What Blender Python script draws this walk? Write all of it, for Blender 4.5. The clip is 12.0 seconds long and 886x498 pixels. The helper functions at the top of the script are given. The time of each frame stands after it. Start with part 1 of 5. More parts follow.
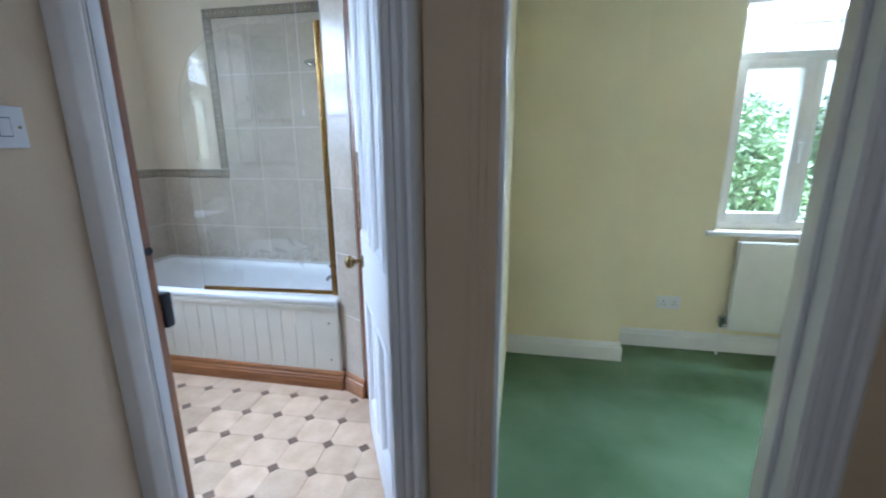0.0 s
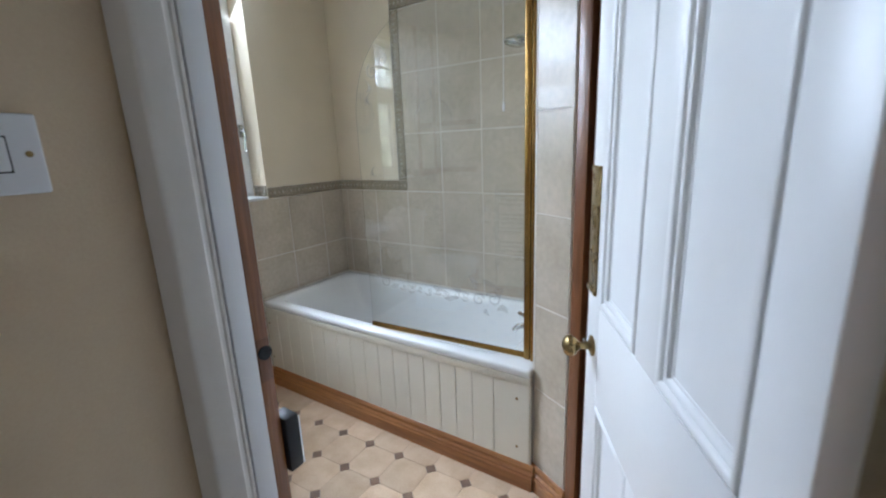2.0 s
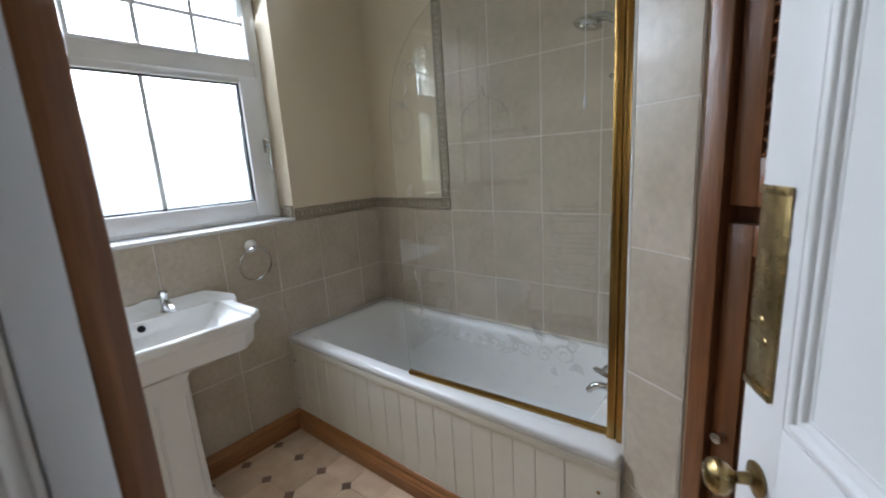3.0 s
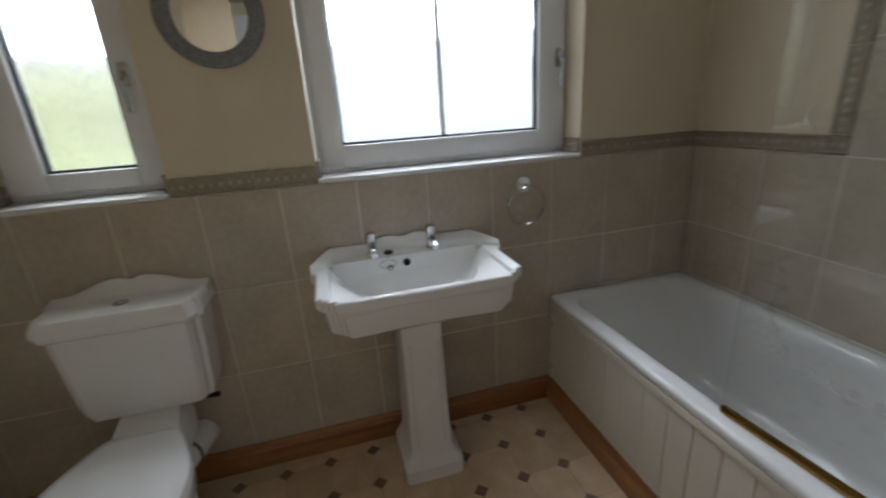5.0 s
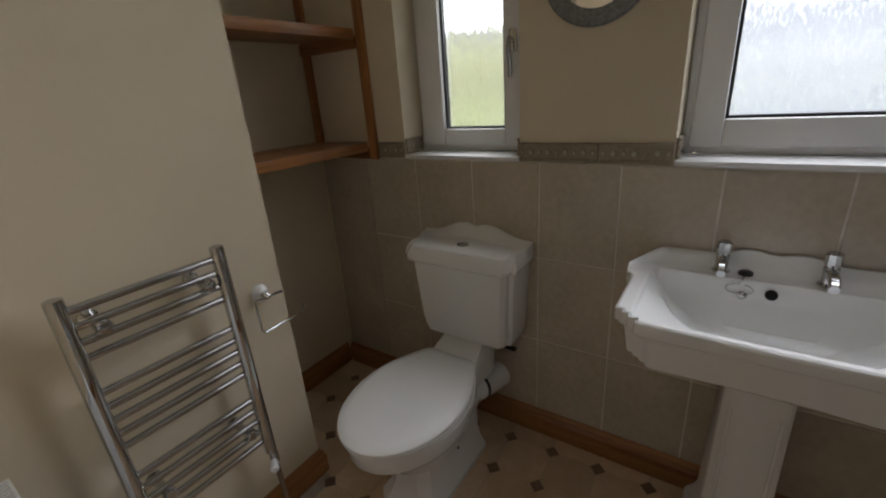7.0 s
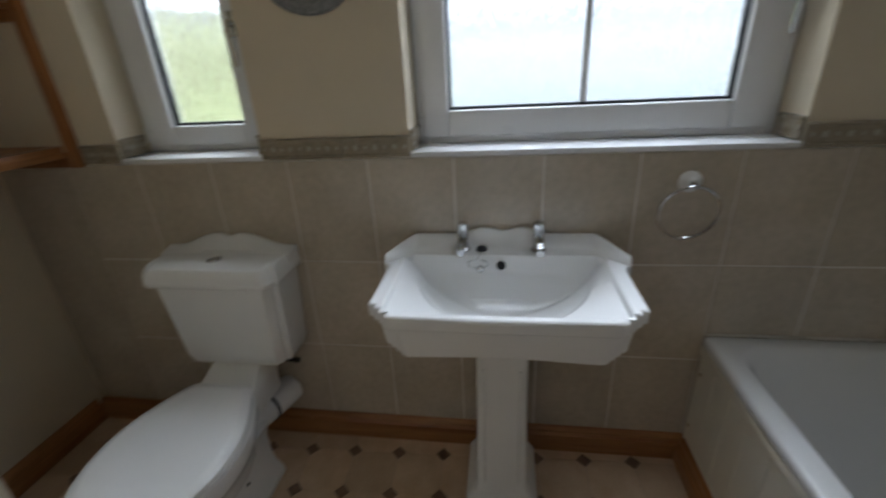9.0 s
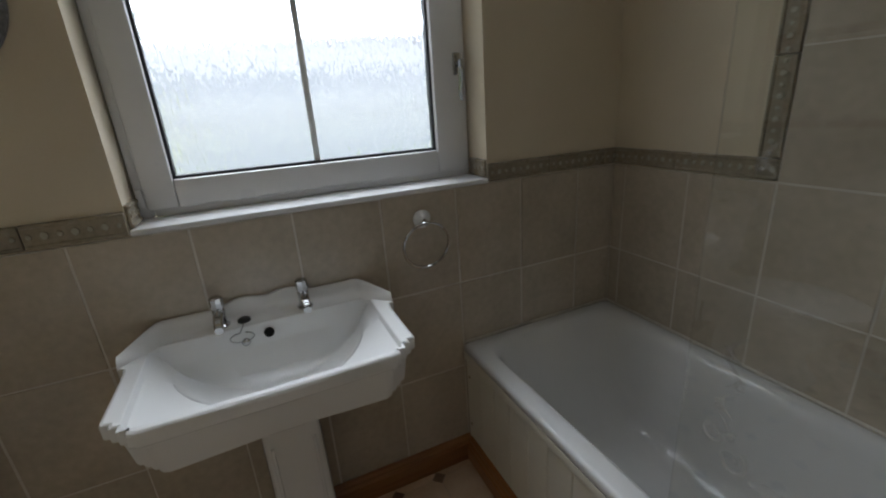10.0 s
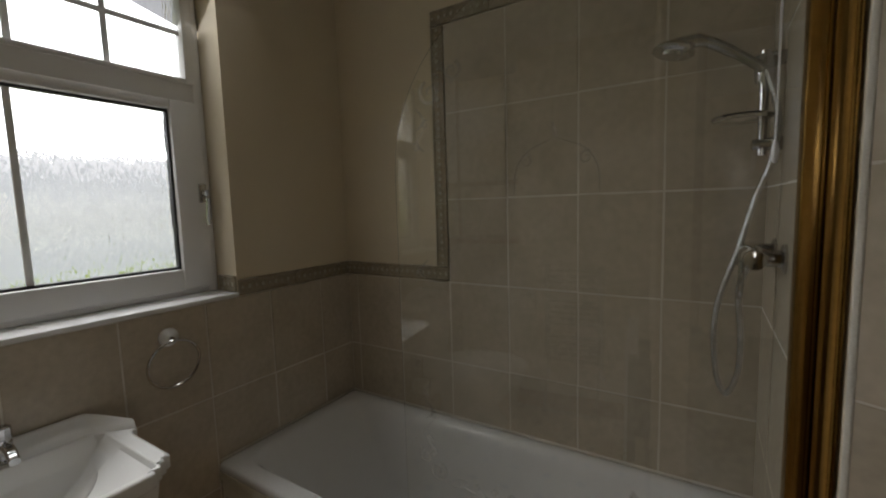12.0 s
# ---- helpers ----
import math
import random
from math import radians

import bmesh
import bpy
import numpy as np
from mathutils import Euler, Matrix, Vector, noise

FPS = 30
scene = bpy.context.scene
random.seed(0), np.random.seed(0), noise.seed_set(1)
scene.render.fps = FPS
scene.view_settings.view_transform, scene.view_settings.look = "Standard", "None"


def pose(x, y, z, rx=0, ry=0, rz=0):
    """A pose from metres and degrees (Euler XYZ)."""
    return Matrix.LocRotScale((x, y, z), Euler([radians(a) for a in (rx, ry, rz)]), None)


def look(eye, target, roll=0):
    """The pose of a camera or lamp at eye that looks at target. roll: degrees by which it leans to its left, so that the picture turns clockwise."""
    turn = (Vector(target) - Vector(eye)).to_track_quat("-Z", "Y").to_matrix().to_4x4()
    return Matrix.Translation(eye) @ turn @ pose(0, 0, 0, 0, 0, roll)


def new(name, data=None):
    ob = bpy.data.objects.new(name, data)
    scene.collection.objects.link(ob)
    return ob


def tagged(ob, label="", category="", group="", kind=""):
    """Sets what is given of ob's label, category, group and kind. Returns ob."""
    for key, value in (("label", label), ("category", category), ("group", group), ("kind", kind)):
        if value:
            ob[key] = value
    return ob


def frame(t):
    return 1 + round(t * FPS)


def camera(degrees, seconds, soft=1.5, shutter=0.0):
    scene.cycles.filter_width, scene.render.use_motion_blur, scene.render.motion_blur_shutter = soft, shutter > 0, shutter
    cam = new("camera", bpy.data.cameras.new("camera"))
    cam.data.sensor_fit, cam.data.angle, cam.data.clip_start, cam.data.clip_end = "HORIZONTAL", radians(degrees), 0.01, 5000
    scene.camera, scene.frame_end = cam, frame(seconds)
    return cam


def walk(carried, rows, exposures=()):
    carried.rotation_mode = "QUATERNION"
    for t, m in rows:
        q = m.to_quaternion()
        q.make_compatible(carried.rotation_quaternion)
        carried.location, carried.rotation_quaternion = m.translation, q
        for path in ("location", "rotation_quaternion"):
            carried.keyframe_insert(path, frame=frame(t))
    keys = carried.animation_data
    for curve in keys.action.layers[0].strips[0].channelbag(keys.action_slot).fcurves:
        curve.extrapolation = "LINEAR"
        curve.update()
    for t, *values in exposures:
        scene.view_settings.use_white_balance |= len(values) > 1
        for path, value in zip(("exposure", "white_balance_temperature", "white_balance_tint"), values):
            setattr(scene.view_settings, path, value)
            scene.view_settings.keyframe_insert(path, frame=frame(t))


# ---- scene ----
cam = camera(92.9, 12.0, soft=2.0, shutter=0.3)
PATH = [
    (0, (1.132, 1.001, 1.314), (0.766, 2.909, 0.839), -0.3),
    (0.5, (1.056, 1.141, 1.328), (0.374, 2.954, 0.833), -1.6),
    (0.7, (1.056, 1.233, 1.343), (0.188, 2.982, 0.91), -0.9),
    (1, (1.031, 1.349, 1.348), (-0.012, 2.991, 0.884), -0.5),
    (1.5, (0.909, 1.475, 1.336), (-0.216, 3.057, 0.852), -0.6),
    (2, (0.712, 1.598, 1.345), (-0.363, 3.22, 0.882), -2.3),
    (2.5, (0.591, 1.735, 1.346), (-0.545, 3.324, 0.915), -2.8),
    (2.7, (0.545, 1.806, 1.358), (-0.655, 3.354, 0.951), -3.4),
    (4.3, (0.177, 2.027, 1.294), (-1.239, 3.321, 0.729), -0.8),
    (4.5, (0.138, 2.045, 1.3), (-1.412, 3.168, 0.718), -1.4),
    (4.6, (0.129, 2.064, 1.309), (-1.498, 3.061, 0.711), -2.0),
    (5, (0.053, 2.098, 1.318), (-1.786, 2.571, 0.69), -3.8),
    (5.5, (-0.001, 2.112, 1.318), (-1.892, 1.949, 0.689), -5.8),
    (6, (-0.056, 2.092, 1.327), (-1.916, 1.626, 0.761), -6.2),
    (6.5, (-0.107, 2.121, 1.324), (-1.814, 1.248, 0.754), -3.1),
    (6.7, (-0.129, 2.167, 1.338), (-1.734, 1.135, 0.738), -3.7),
    (8.3, (-0.152, 2.221, 1.309), (-1.59, 1.239, 0.324), -2.4),
    (8.5, (-0.165, 2.236, 1.309), (-1.753, 1.425, 0.405), -2.3),
    (8.6, (-0.185, 2.269, 1.311), (-1.828, 1.536, 0.438), -2.9),
    (9, (-0.263, 2.332, 1.34), (-2.075, 2.047, 0.543), -3.2),
    (9.5, (-0.323, 2.361, 1.363), (-2.122, 2.906, 0.679), -3.0),
    (10, (-0.228, 2.367, 1.355), (-1.968, 3.117, 0.716), -4.0),
    (10.5, (-0.098, 2.368, 1.365), (-1.714, 3.364, 0.734), -3.6),
    (11, (-0.082, 2.3, 1.4), (-1.352, 3.771, 0.926), -2.1),
    (11.5, (-0.085, 2.217, 1.41), (-1.086, 3.938, 1.225), -1.0),
    (12, (0.0, 2.186, 1.41), (-1.06, 3.87, 1.211), -1.7),
]
EXPOSURES = [(0.0, 3.03, 4700, 10), (0.5, 2.70, 4980, 11), (1.0, 2.88, 5150, 15), (1.5, 2.88, 5250, 15), (2.1, 2.66, 5350, 9), (2.7, 2.34, 5700, 11), (4.3, 1.52, 5700, 9), (5.5, 1.20, 6250, 14), (6.5, 0.86, 6500, 15), (8.3, 1.38, 5750, 11), (9.5, 1.07, 5850, 10), (10.5, 0.68, 6350, 11), (12.0, 0.56, 6850, 12)]
walk(cam, [(t, look(eye, target, roll)) for t, eye, target, roll in PATH], EXPOSURES)


# ---- world and light ----
world = bpy.data.worlds.new("sky")
scene.world = world
world.use_nodes = True
wn = world.node_tree.nodes
sky = wn.new("ShaderNodeTexSky")
sky.sky_type = "NISHITA"
sky.sun_disc = False
sky.sun_elevation = radians(49)
sky.sun_rotation = radians(80)
sky.air_density, sky.dust_density, sky.ozone_density = 1.0, 8.0, 0.2
wn["Background"].inputs["Strength"].default_value = 0.15
haze = wn.new("ShaderNodeHueSaturation")  # thin cloud takes most of the blue out
haze.inputs["Saturation"].default_value = 0.25
world.node_tree.links.new(sky.outputs[0], haze.inputs["Color"])
world.node_tree.links.new(haze.outputs[0], wn["Background"].inputs["Color"])

sun_data = bpy.data.lights.new("sun", "SUN")
sun_data.energy, sun_data.angle, sun_data.color = 3.0, radians(12), (1.0, 0.98, 0.95)
sun = new("sun", sun_data)
sun.matrix_world = look((12, 2, 14), (0, 0, 0))

CEIL = 2.42


def area_lamp(name, eye, target, w, h, power, color):
    data = bpy.data.lights.new(name, "AREA")
    data.shape, data.size, data.size_y, data.energy, data.color = "RECTANGLE", w, h, power, color
    data.spread = radians(126)
    ob = new(name, data)
    ob.matrix_world = look(eye, target)
    return ob


# the sky's light, in the upper part of each window opening
area_lamp("window_1_skylight", (-1.84, 2.64, 1.96), (-0.96, 2.40, 1.00), 1.34, 0.88, 7.4, (0.93, 0.97, 1.0))
area_lamp("window_2_skylight", (-1.96, 1.330, 1.87), (-0.93, 1.38, 1.10), 0.56, 0.64, 2.3, (0.95, 1.0, 0.97))
# added fill for the hall, from an unseen opening; no window is known there
area_lamp("hall_fill_light", (0.28, -1.29, 1.75), (0.70, 1.9, 1.4), 0.24, 0.42, 0.43, (1.0, 0.97, 0.94))
area_lamp("bedroom_window_skylight", (2.80, 4.02, 2.095), (2.80, 3.32, 1.25), 0.92, 0.09, 6.2, (0.95, 0.98, 1.0))


# ---- materials ----
def mat(name, col, rough=0.5, metal=0.0, var=0.12, scale=5.0, bump=0.0, bscale=120.0, col2=None, rvar=0.08, island=0.0, stretch=(1, 1, 1), ior=1.45, coat=0.0):
    m = bpy.data.materials.new(name)
    m.use_nodes = True
    nt = m.node_tree
    n, l = nt.nodes, nt.links
    b = n["Principled BSDF"]
    geo = n.new("ShaderNodeNewGeometry")
    mp = n.new("ShaderNodeMapping")
    mp.inputs["Scale"].default_value = stretch
    l.new(geo.outputs["Position"], mp.inputs["Vector"])
    big = n.new("ShaderNodeTexNoise")
    big.inputs["Scale"].default_value, big.inputs["Detail"].default_value = scale, 5
    l.new(mp.outputs[0], big.inputs["Vector"])
    fine = n.new("ShaderNodeTexNoise")
    fine.inputs["Scale"].default_value, fine.inputs["Detail"].default_value = bscale, 3
    l.new(mp.outputs[0], fine.inputs["Vector"])
    mix = n.new("ShaderNodeMix")
    mix.data_type = "RGBA"
    second = col2 or tuple(c * (1 - 2 * var) for c in col)
    mix.inputs["A"].default_value = (*col, 1)
    mix.inputs["B"].default_value = (*second, 1)
    ramp = n.new("ShaderNodeMapRange")
    ramp.inputs["From Min"].default_value, ramp.inputs["From Max"].default_value = 0.32, 0.68
    l.new(big.outputs["Fac"], ramp.inputs["Value"])
    l.new(ramp.outputs[0], mix.inputs["Factor"])
    out = mix.outputs["Result"]
    grain = n.new("ShaderNodeMix")
    grain.data_type, grain.blend_type = "RGBA", "OVERLAY"
    grain.inputs["Factor"].default_value = min(1.0, var * 2)
    l.new(out, grain.inputs["A"])
    l.new(fine.outputs["Fac"], grain.inputs["B"])
    out = grain.outputs["Result"]
    if island:
        info = n.new("ShaderNodeObjectInfo")
        hsv = n.new("ShaderNodeHueSaturation")
        r2 = n.new("ShaderNodeMapRange")
        r2.inputs["To Min"].default_value, r2.inputs["To Max"].default_value = 1 - island, 1 + island
        l.new(info.outputs["Random"], r2.inputs["Value"])
        l.new(r2.outputs[0], hsv.inputs["Value"])
        l.new(out, hsv.inputs["Color"])
        out = hsv.outputs["Color"]
    l.new(out, b.inputs["Base Color"])
    rr = n.new("ShaderNodeMapRange")
    rr.inputs["To Min"].default_value, rr.inputs["To Max"].default_value = max(0.02, rough - rvar), min(1, rough + rvar)
    l.new(big.outputs["Fac"], rr.inputs["Value"])
    l.new(rr.outputs[0], b.inputs["Roughness"])
    b.inputs["Metallic"].default_value = metal
    b.inputs["IOR"].default_value = ior
    b.inputs["Coat Weight"].default_value = coat
    b.inputs["Coat Roughness"].default_value = 0.08
    if bump:
        bp = n.new("ShaderNodeBump")
        bp.inputs["Strength"].default_value, bp.inputs["Distance"].default_value = bump, 0.004
        l.new(fine.outputs["Fac"], bp.inputs["Height"])
        l.new(bp.outputs[0], b.inputs["Normal"])
    return m


def wood(name, dark, light, axis=0, rough=0.35, coat=0.2):
    """Grain that runs along one axis."""
    s = [28.0, 28.0, 28.0]
    s[axis] = 1.6
    m = mat(name, light, rough, 0, 0.22, 1.0, 0.25, 6.0, dark, 0.1, 0.08, tuple(s), coat=coat)
    return m


def glass(name, rough, tint, streak=0.0):
    m = bpy.data.materials.new(name)
    m.use_nodes = True
    n, l = m.node_tree.nodes, m.node_tree.links
    b = n["Principled BSDF"]
    b.inputs["Base Color"].default_value = (*tint, 1)
    b.inputs["Roughness"].default_value = rough
    b.inputs["Transmission Weight"].default_value = 1.0
    b.inputs["IOR"].default_value = 1.5
    if streak:
        geo = n.new("ShaderNodeNewGeometry")
        mp = n.new("ShaderNodeMapping")
        mp.inputs["Scale"].default_value = (1, 1, 0.14)
        t = n.new("ShaderNodeTexNoise")
        t.inputs["Scale"].default_value, t.inputs["Detail"].default_value = 170, 2
        bp = n.new("ShaderNodeBump")
        bp.inputs["Strength"].default_value, bp.inputs["Distance"].default_value = streak, 0.006
        l.new(geo.outputs["Position"], mp.inputs["Vector"])
        l.new(mp.outputs[0], t.inputs["Vector"])
        l.new(t.outputs["Fac"], bp.inputs["Height"])
        l.new(bp.outputs[0], b.inputs["Normal"])
    return m


CREAM = mat("cream_paint", (0.72, 0.63, 0.48), 0.75, 0, 0.03, 3, 0.08, 260)
YELLOW = mat("pale_yellow_paint", (0.80, 0.73, 0.51), 0.75, 0, 0.03, 2.5, 0.08, 260)
HALL = mat("hall_magnolia_paint", (0.70, 0.56, 0.38), 0.75, 0, 0.04, 2.5, 0.08, 260)
CEILING = mat("ceiling_paint", (0.8, 0.79, 0.75), 0.85, 0, 0.03, 3, 0.2, 200)
GLOSS = mat("white_gloss_paint", (0.765, 0.765, 0.765), 0.33, 0, 0.008, 3, 0.03, 45, rvar=0.02)
GLOSS_OFF = mat("off_white_satin_paint", (0.76, 0.73, 0.64), 0.38, 0, 0.03, 5, 0.05, 60, rvar=0.03)
# white paint with the hall walls' warm reflected light mixed into the colour
GLOSS_WARM_BOUNCE = mat("white_paint_warm_bounce", (0.79, 0.755, 0.70), 0.38, 0, 0.03, 5, 0.05, 60, rvar=0.03)
UPVC = mat("white_upvc", (0.8, 0.8, 0.8), 0.3, 0, 0.03, 5, 0.0, 80)
DARK_SEAL_RECESS = mat("dark_seal_and_recess", (0.03, 0.03, 0.035), 0.5, 0, 0.1, 8)
CERAMIC = mat("white_glazed_ceramic", (0.80, 0.80, 0.79), 0.09, 0, 0.015, 4, 0.0, 60, rvar=0.03)
ACRYLIC = mat("white_bath_acrylic", (0.74, 0.738, 0.73), 0.10, 0, 0.02, 4, 0.0, 60, rvar=0.04)
SEAT = mat("white_seat_plastic", (0.8, 0.8, 0.8), 0.16, 0, 0.02, 4, 0.0, 60, rvar=0.03)
TILE = mat("grey_beige_wall_tile", (0.52, 0.455, 0.365), 0.2, 0, 0.08, 6, 0.10, 45, (0.45, 0.388, 0.302), 0.06, 0.04)
GROUT = mat("pale_grout", (0.70, 0.66, 0.59), 0.85, 0, 0.10, 9, 0.3, 300)
BORDER = mat("sage_beige_border_tile", (0.35, 0.295, 0.215), 0.28, 0, 0.14, 24, 0.2, 90, (0.25, 0.215, 0.155), 0.08, 0.04)
BORDER_PALE = mat("pale_relief_glaze", (0.50, 0.46, 0.37), 0.25, 0, 0.1, 30)
VINYL = mat("cream_vinyl_tile", (0.67, 0.51, 0.355), 0.34, 0, 0.10, 11, 0.15, 160, (0.56, 0.395, 0.25), 0.08, 0.10)
VINYL_DOT = mat("brown_vinyl_dot", (0.24, 0.15, 0.10), 0.34, 0, 0.15, 20, 0.15, 160, None, 0.08, 0.12)
VINYL_JOINT = mat("vinyl_joint", (0.42, 0.35, 0.29), 0.5, 0, 0.1, 20)
PINE_X = wood("honey_pine_along_x", (0.25, 0.098, 0.029), (0.42, 0.188, 0.061), 0)
# same pine, darkened: the backlit window wall's shade is put into the colour
PINE_Y_SHADED = wood("honey_pine_along_y_shaded", (0.22, 0.088, 0.029), (0.36, 0.165, 0.058), 1)
PINE_Z = wood("honey_pine_upright", (0.27, 0.105, 0.03), (0.44, 0.195, 0.065), 2)
REBATE_Z = wood("aged_varnished_pine", (0.16, 0.06, 0.018), (0.29, 0.118, 0.038), 2)
STAIN_Z = wood("dark_stained_pine", (0.13, 0.05, 0.018), (0.22, 0.085, 0.03), 2)
CHROME = mat("chrome", (0.55, 0.555, 0.56), 0.07, 1.0, 0.02, 10, rvar=0.04)
HOSE = mat("ribbed_steel_hose", (0.7, 0.71, 0.73), 0.22, 1.0, 0.1, 40, 0.3, 400)
GOLD = mat("polished_gold_anodised", (0.39, 0.235, 0.072), 0.2, 1.0, 0.08, 12, rvar=0.06)
BRASS = mat("worn_brass", (0.40, 0.29, 0.125), 0.28, 1.0, 0.2, 22, 0.15, 60, (0.24, 0.17, 0.075))
BLACK = mat("black_japanned_iron", (0.02, 0.02, 0.022), 0.4, 0.3, 0.1, 20)
DARK = mat("dark_hole_and_outline", (0.012, 0.012, 0.012), 0.8, 0, 0.0, 5)
CARPET = mat("green_carpet", (0.075, 0.135, 0.055), 0.95, 0, 0.22, 2.1, 0.9, 420, (0.155, 0.225, 0.12))
HALL_CARPET = mat("warm_bounce_carpet", (0.30, 0.225, 0.16), 0.95, 0, 0.15, 2, 0.9, 420)
PLASTIC = mat("white_switch_plastic", (0.78, 0.78, 0.79), 0.25, 0, 0.02, 6)
RADIATOR = mat("white_radiator_enamel", (0.78, 0.78, 0.76), 0.3, 0, 0.03, 8)
FROST = mat("frosted_etching", (0.75, 0.78, 0.79), 0.6, 0, 0.05, 40)
FROST.node_tree.nodes["Principled BSDF"].inputs["Alpha"].default_value = 0.21
CLEAR = glass("clear_glass", 0.0, (0.97, 0.99, 0.98))
SCREEN_GLASS = glass("screen_glass", 0.0, (0.97, 0.99, 0.975))
SCREEN_GLASS.node_tree.nodes["Principled BSDF"].inputs["IOR"].default_value = 1.6
OBSCURE = glass("rain_pattern_glass", 0.10, (0.98, 0.99, 1.0), 0.55)
MIRROR = mat("mirror_silver", (0.78, 0.78, 0.77), 0.02, 1.0, 0.0, 5, rvar=0.0)
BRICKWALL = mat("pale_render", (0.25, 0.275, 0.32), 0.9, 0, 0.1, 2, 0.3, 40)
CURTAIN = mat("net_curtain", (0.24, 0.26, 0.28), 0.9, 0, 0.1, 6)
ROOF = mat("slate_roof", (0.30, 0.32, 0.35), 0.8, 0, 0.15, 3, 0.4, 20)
GRASS = mat("lawn", (0.10, 0.16, 0.035), 0.95, 0, 0.25, 1.5, 0.6, 60, (0.15, 0.19, 0.05))
LEAF = mat("shrub_leaf", (0.13, 0.21, 0.09), 0.45, 0, 0.2, 4, 0, 60, (0.20, 0.27, 0.13), 0.1, 0.2)
HEDGE = mat("yellow_green_leaf", (0.52, 0.54, 0.36), 0.5, 0, 0.2, 4, 0, 60, (0.38, 0.43, 0.26), 0.1, 0.2)
BARK = mat("shrub_bark", (0.09, 0.065, 0.045), 0.9, 0, 0.2, 10, 0.5, 60)


# ---- mesh helpers ----
def part(name, bm, material, parent=None, label="", smooth=35):
    me = bpy.data.meshes.new(name)
    bmesh.ops.recalc_face_normals(bm, faces=bm.faces[:])
    bm.to_mesh(me)
    bm.free()
    me.materials.append(material)
    if smooth:
        me.polygons.foreach_set("use_smooth", [True] * len(me.polygons))
        me.set_sharp_from_angle(angle=radians(smooth))
    ob = new(name, me)
    if parent is not None:
        ob.parent = parent
        ob.matrix_parent_inverse = parent.matrix_world.inverted()
    if label:
        tagged(ob, label=label)
    return ob


def thing(name, place, label, category, group="", kind=""):
    ob = new(name)
    ob.empty_display_size = 0.05
    ob.matrix_world = Matrix.Translation(place)
    return tagged(ob, label, category, group, kind)


def box(bm, x0, x1, y0, y1, z0, z1, bevel=0.0, seg=2):
    vs = [bm.verts.new((x, y, z)) for x in (x0, x1) for y in (y0, y1) for z in (z0, z1)]
    fs = [bm.faces.new([vs[i] for i in f]) for f in ((0, 1, 3, 2), (4, 6, 7, 5), (0, 4, 5, 1), (2, 3, 7, 6), (0, 2, 6, 4), (1, 5, 7, 3))]
    if bevel:
        bmesh.ops.bevel(bm, geom=list({e for f in fs for e in f.edges}), offset=bevel, segments=seg, affect="EDGES", profile=0.5)
    return bm


def prism(bm, outline, z0, z1, m=None):
    """An upright prism over a plan outline; m turns it into place."""
    m = m or Matrix()
    lo = [bm.verts.new(m @ Vector((x, y, z0))) for x, y in outline]
    hi = [bm.verts.new(m @ Vector((x, y, z1))) for x, y in outline]
    k = len(outline)
    bm.faces.new(lo[::-1])
    bm.faces.new(hi)
    for i in range(k):
        bm.faces.new((lo[i], lo[(i + 1) % k], hi[(i + 1) % k], hi[i]))
    return bm


def loft(bm, loops, cap0=True, cap1=True, closed=True):
    rows = [[bm.verts.new(p) for p in loop] for loop in loops]
    k = len(rows[0])
    for a, b in zip(rows, rows[1:]):
        for i in range(k if closed else k - 1):
            bm.faces.new((a[i], a[(i + 1) % k], b[(i + 1) % k], b[i]))
    if cap0:
        bm.faces.new(rows[0][::-1])
    if cap1:
        bm.faces.new(rows[-1])
    return bm


def tube(bm, pts, r, n=10, caps=True):
    pts = [Vector(p) for p in pts]
    rs = r if isinstance(r, (list, tuple)) else [r] * len(pts)
    side = None
    loops = []
    for i, p in enumerate(pts):
        d = (pts[min(i + 1, len(pts) - 1)] - pts[max(i - 1, 0)]).normalized()
        if side is None:
            side = d.orthogonal().normalized()
        side = (side - d * side.dot(d)).normalized()
        up = d.cross(side)
        loops.append([p + rs[i] * (side * math.cos(a) + up * math.sin(a)) for a in (2 * math.pi * j / n for j in range(n))])
    return loft(bm, loops, caps, caps)


def lathe(bm, profile, origin, axis=(0, 0, 1), n=20):
    """Rings of (radius, distance) along an axis from origin."""
    q = Vector((0, 0, 1)).rotation_difference(Vector(axis))
    o = Vector(origin)
    loops = [[o + q @ Vector((r * math.cos(a), r * math.sin(a), h)) for a in (2 * math.pi * j / n for j in range(n))] for r, h in profile]
    return loft(bm, loops)


def rrect(x0, x1, y0, y1, r, z, n=6):
    out = []
    for cx, cy, a0 in ((x1 - r, y1 - r, 0), (x0 + r, y1 - r, 90), (x0 + r, y0 + r, 180), (x1 - r, y0 + r, 270)):
        for j in range(n + 1):
            a = radians(a0 + 90 * j / n)
            out.append(Vector((cx + r * math.cos(a), cy + r * math.sin(a), z)))
    return out


def spline(pts, steps=8):
    """A smooth line through points."""
    pts = [Vector(p) for p in pts]
    ext = [2 * pts[0] - pts[1], *pts, 2 * pts[-1] - pts[-2]]
    out = []
    for i in range(len(pts) - 1):
        a, b, c, d = ext[i : i + 4]
        for s in range(steps):
            t = s / steps
            out.append(0.5 * (2 * b + (c - a) * t + (2 * a - 5 * b + 4 * c - d) * t * t + (3 * b - a - 3 * c + d) * t**3))
    return out + [pts[-1]]


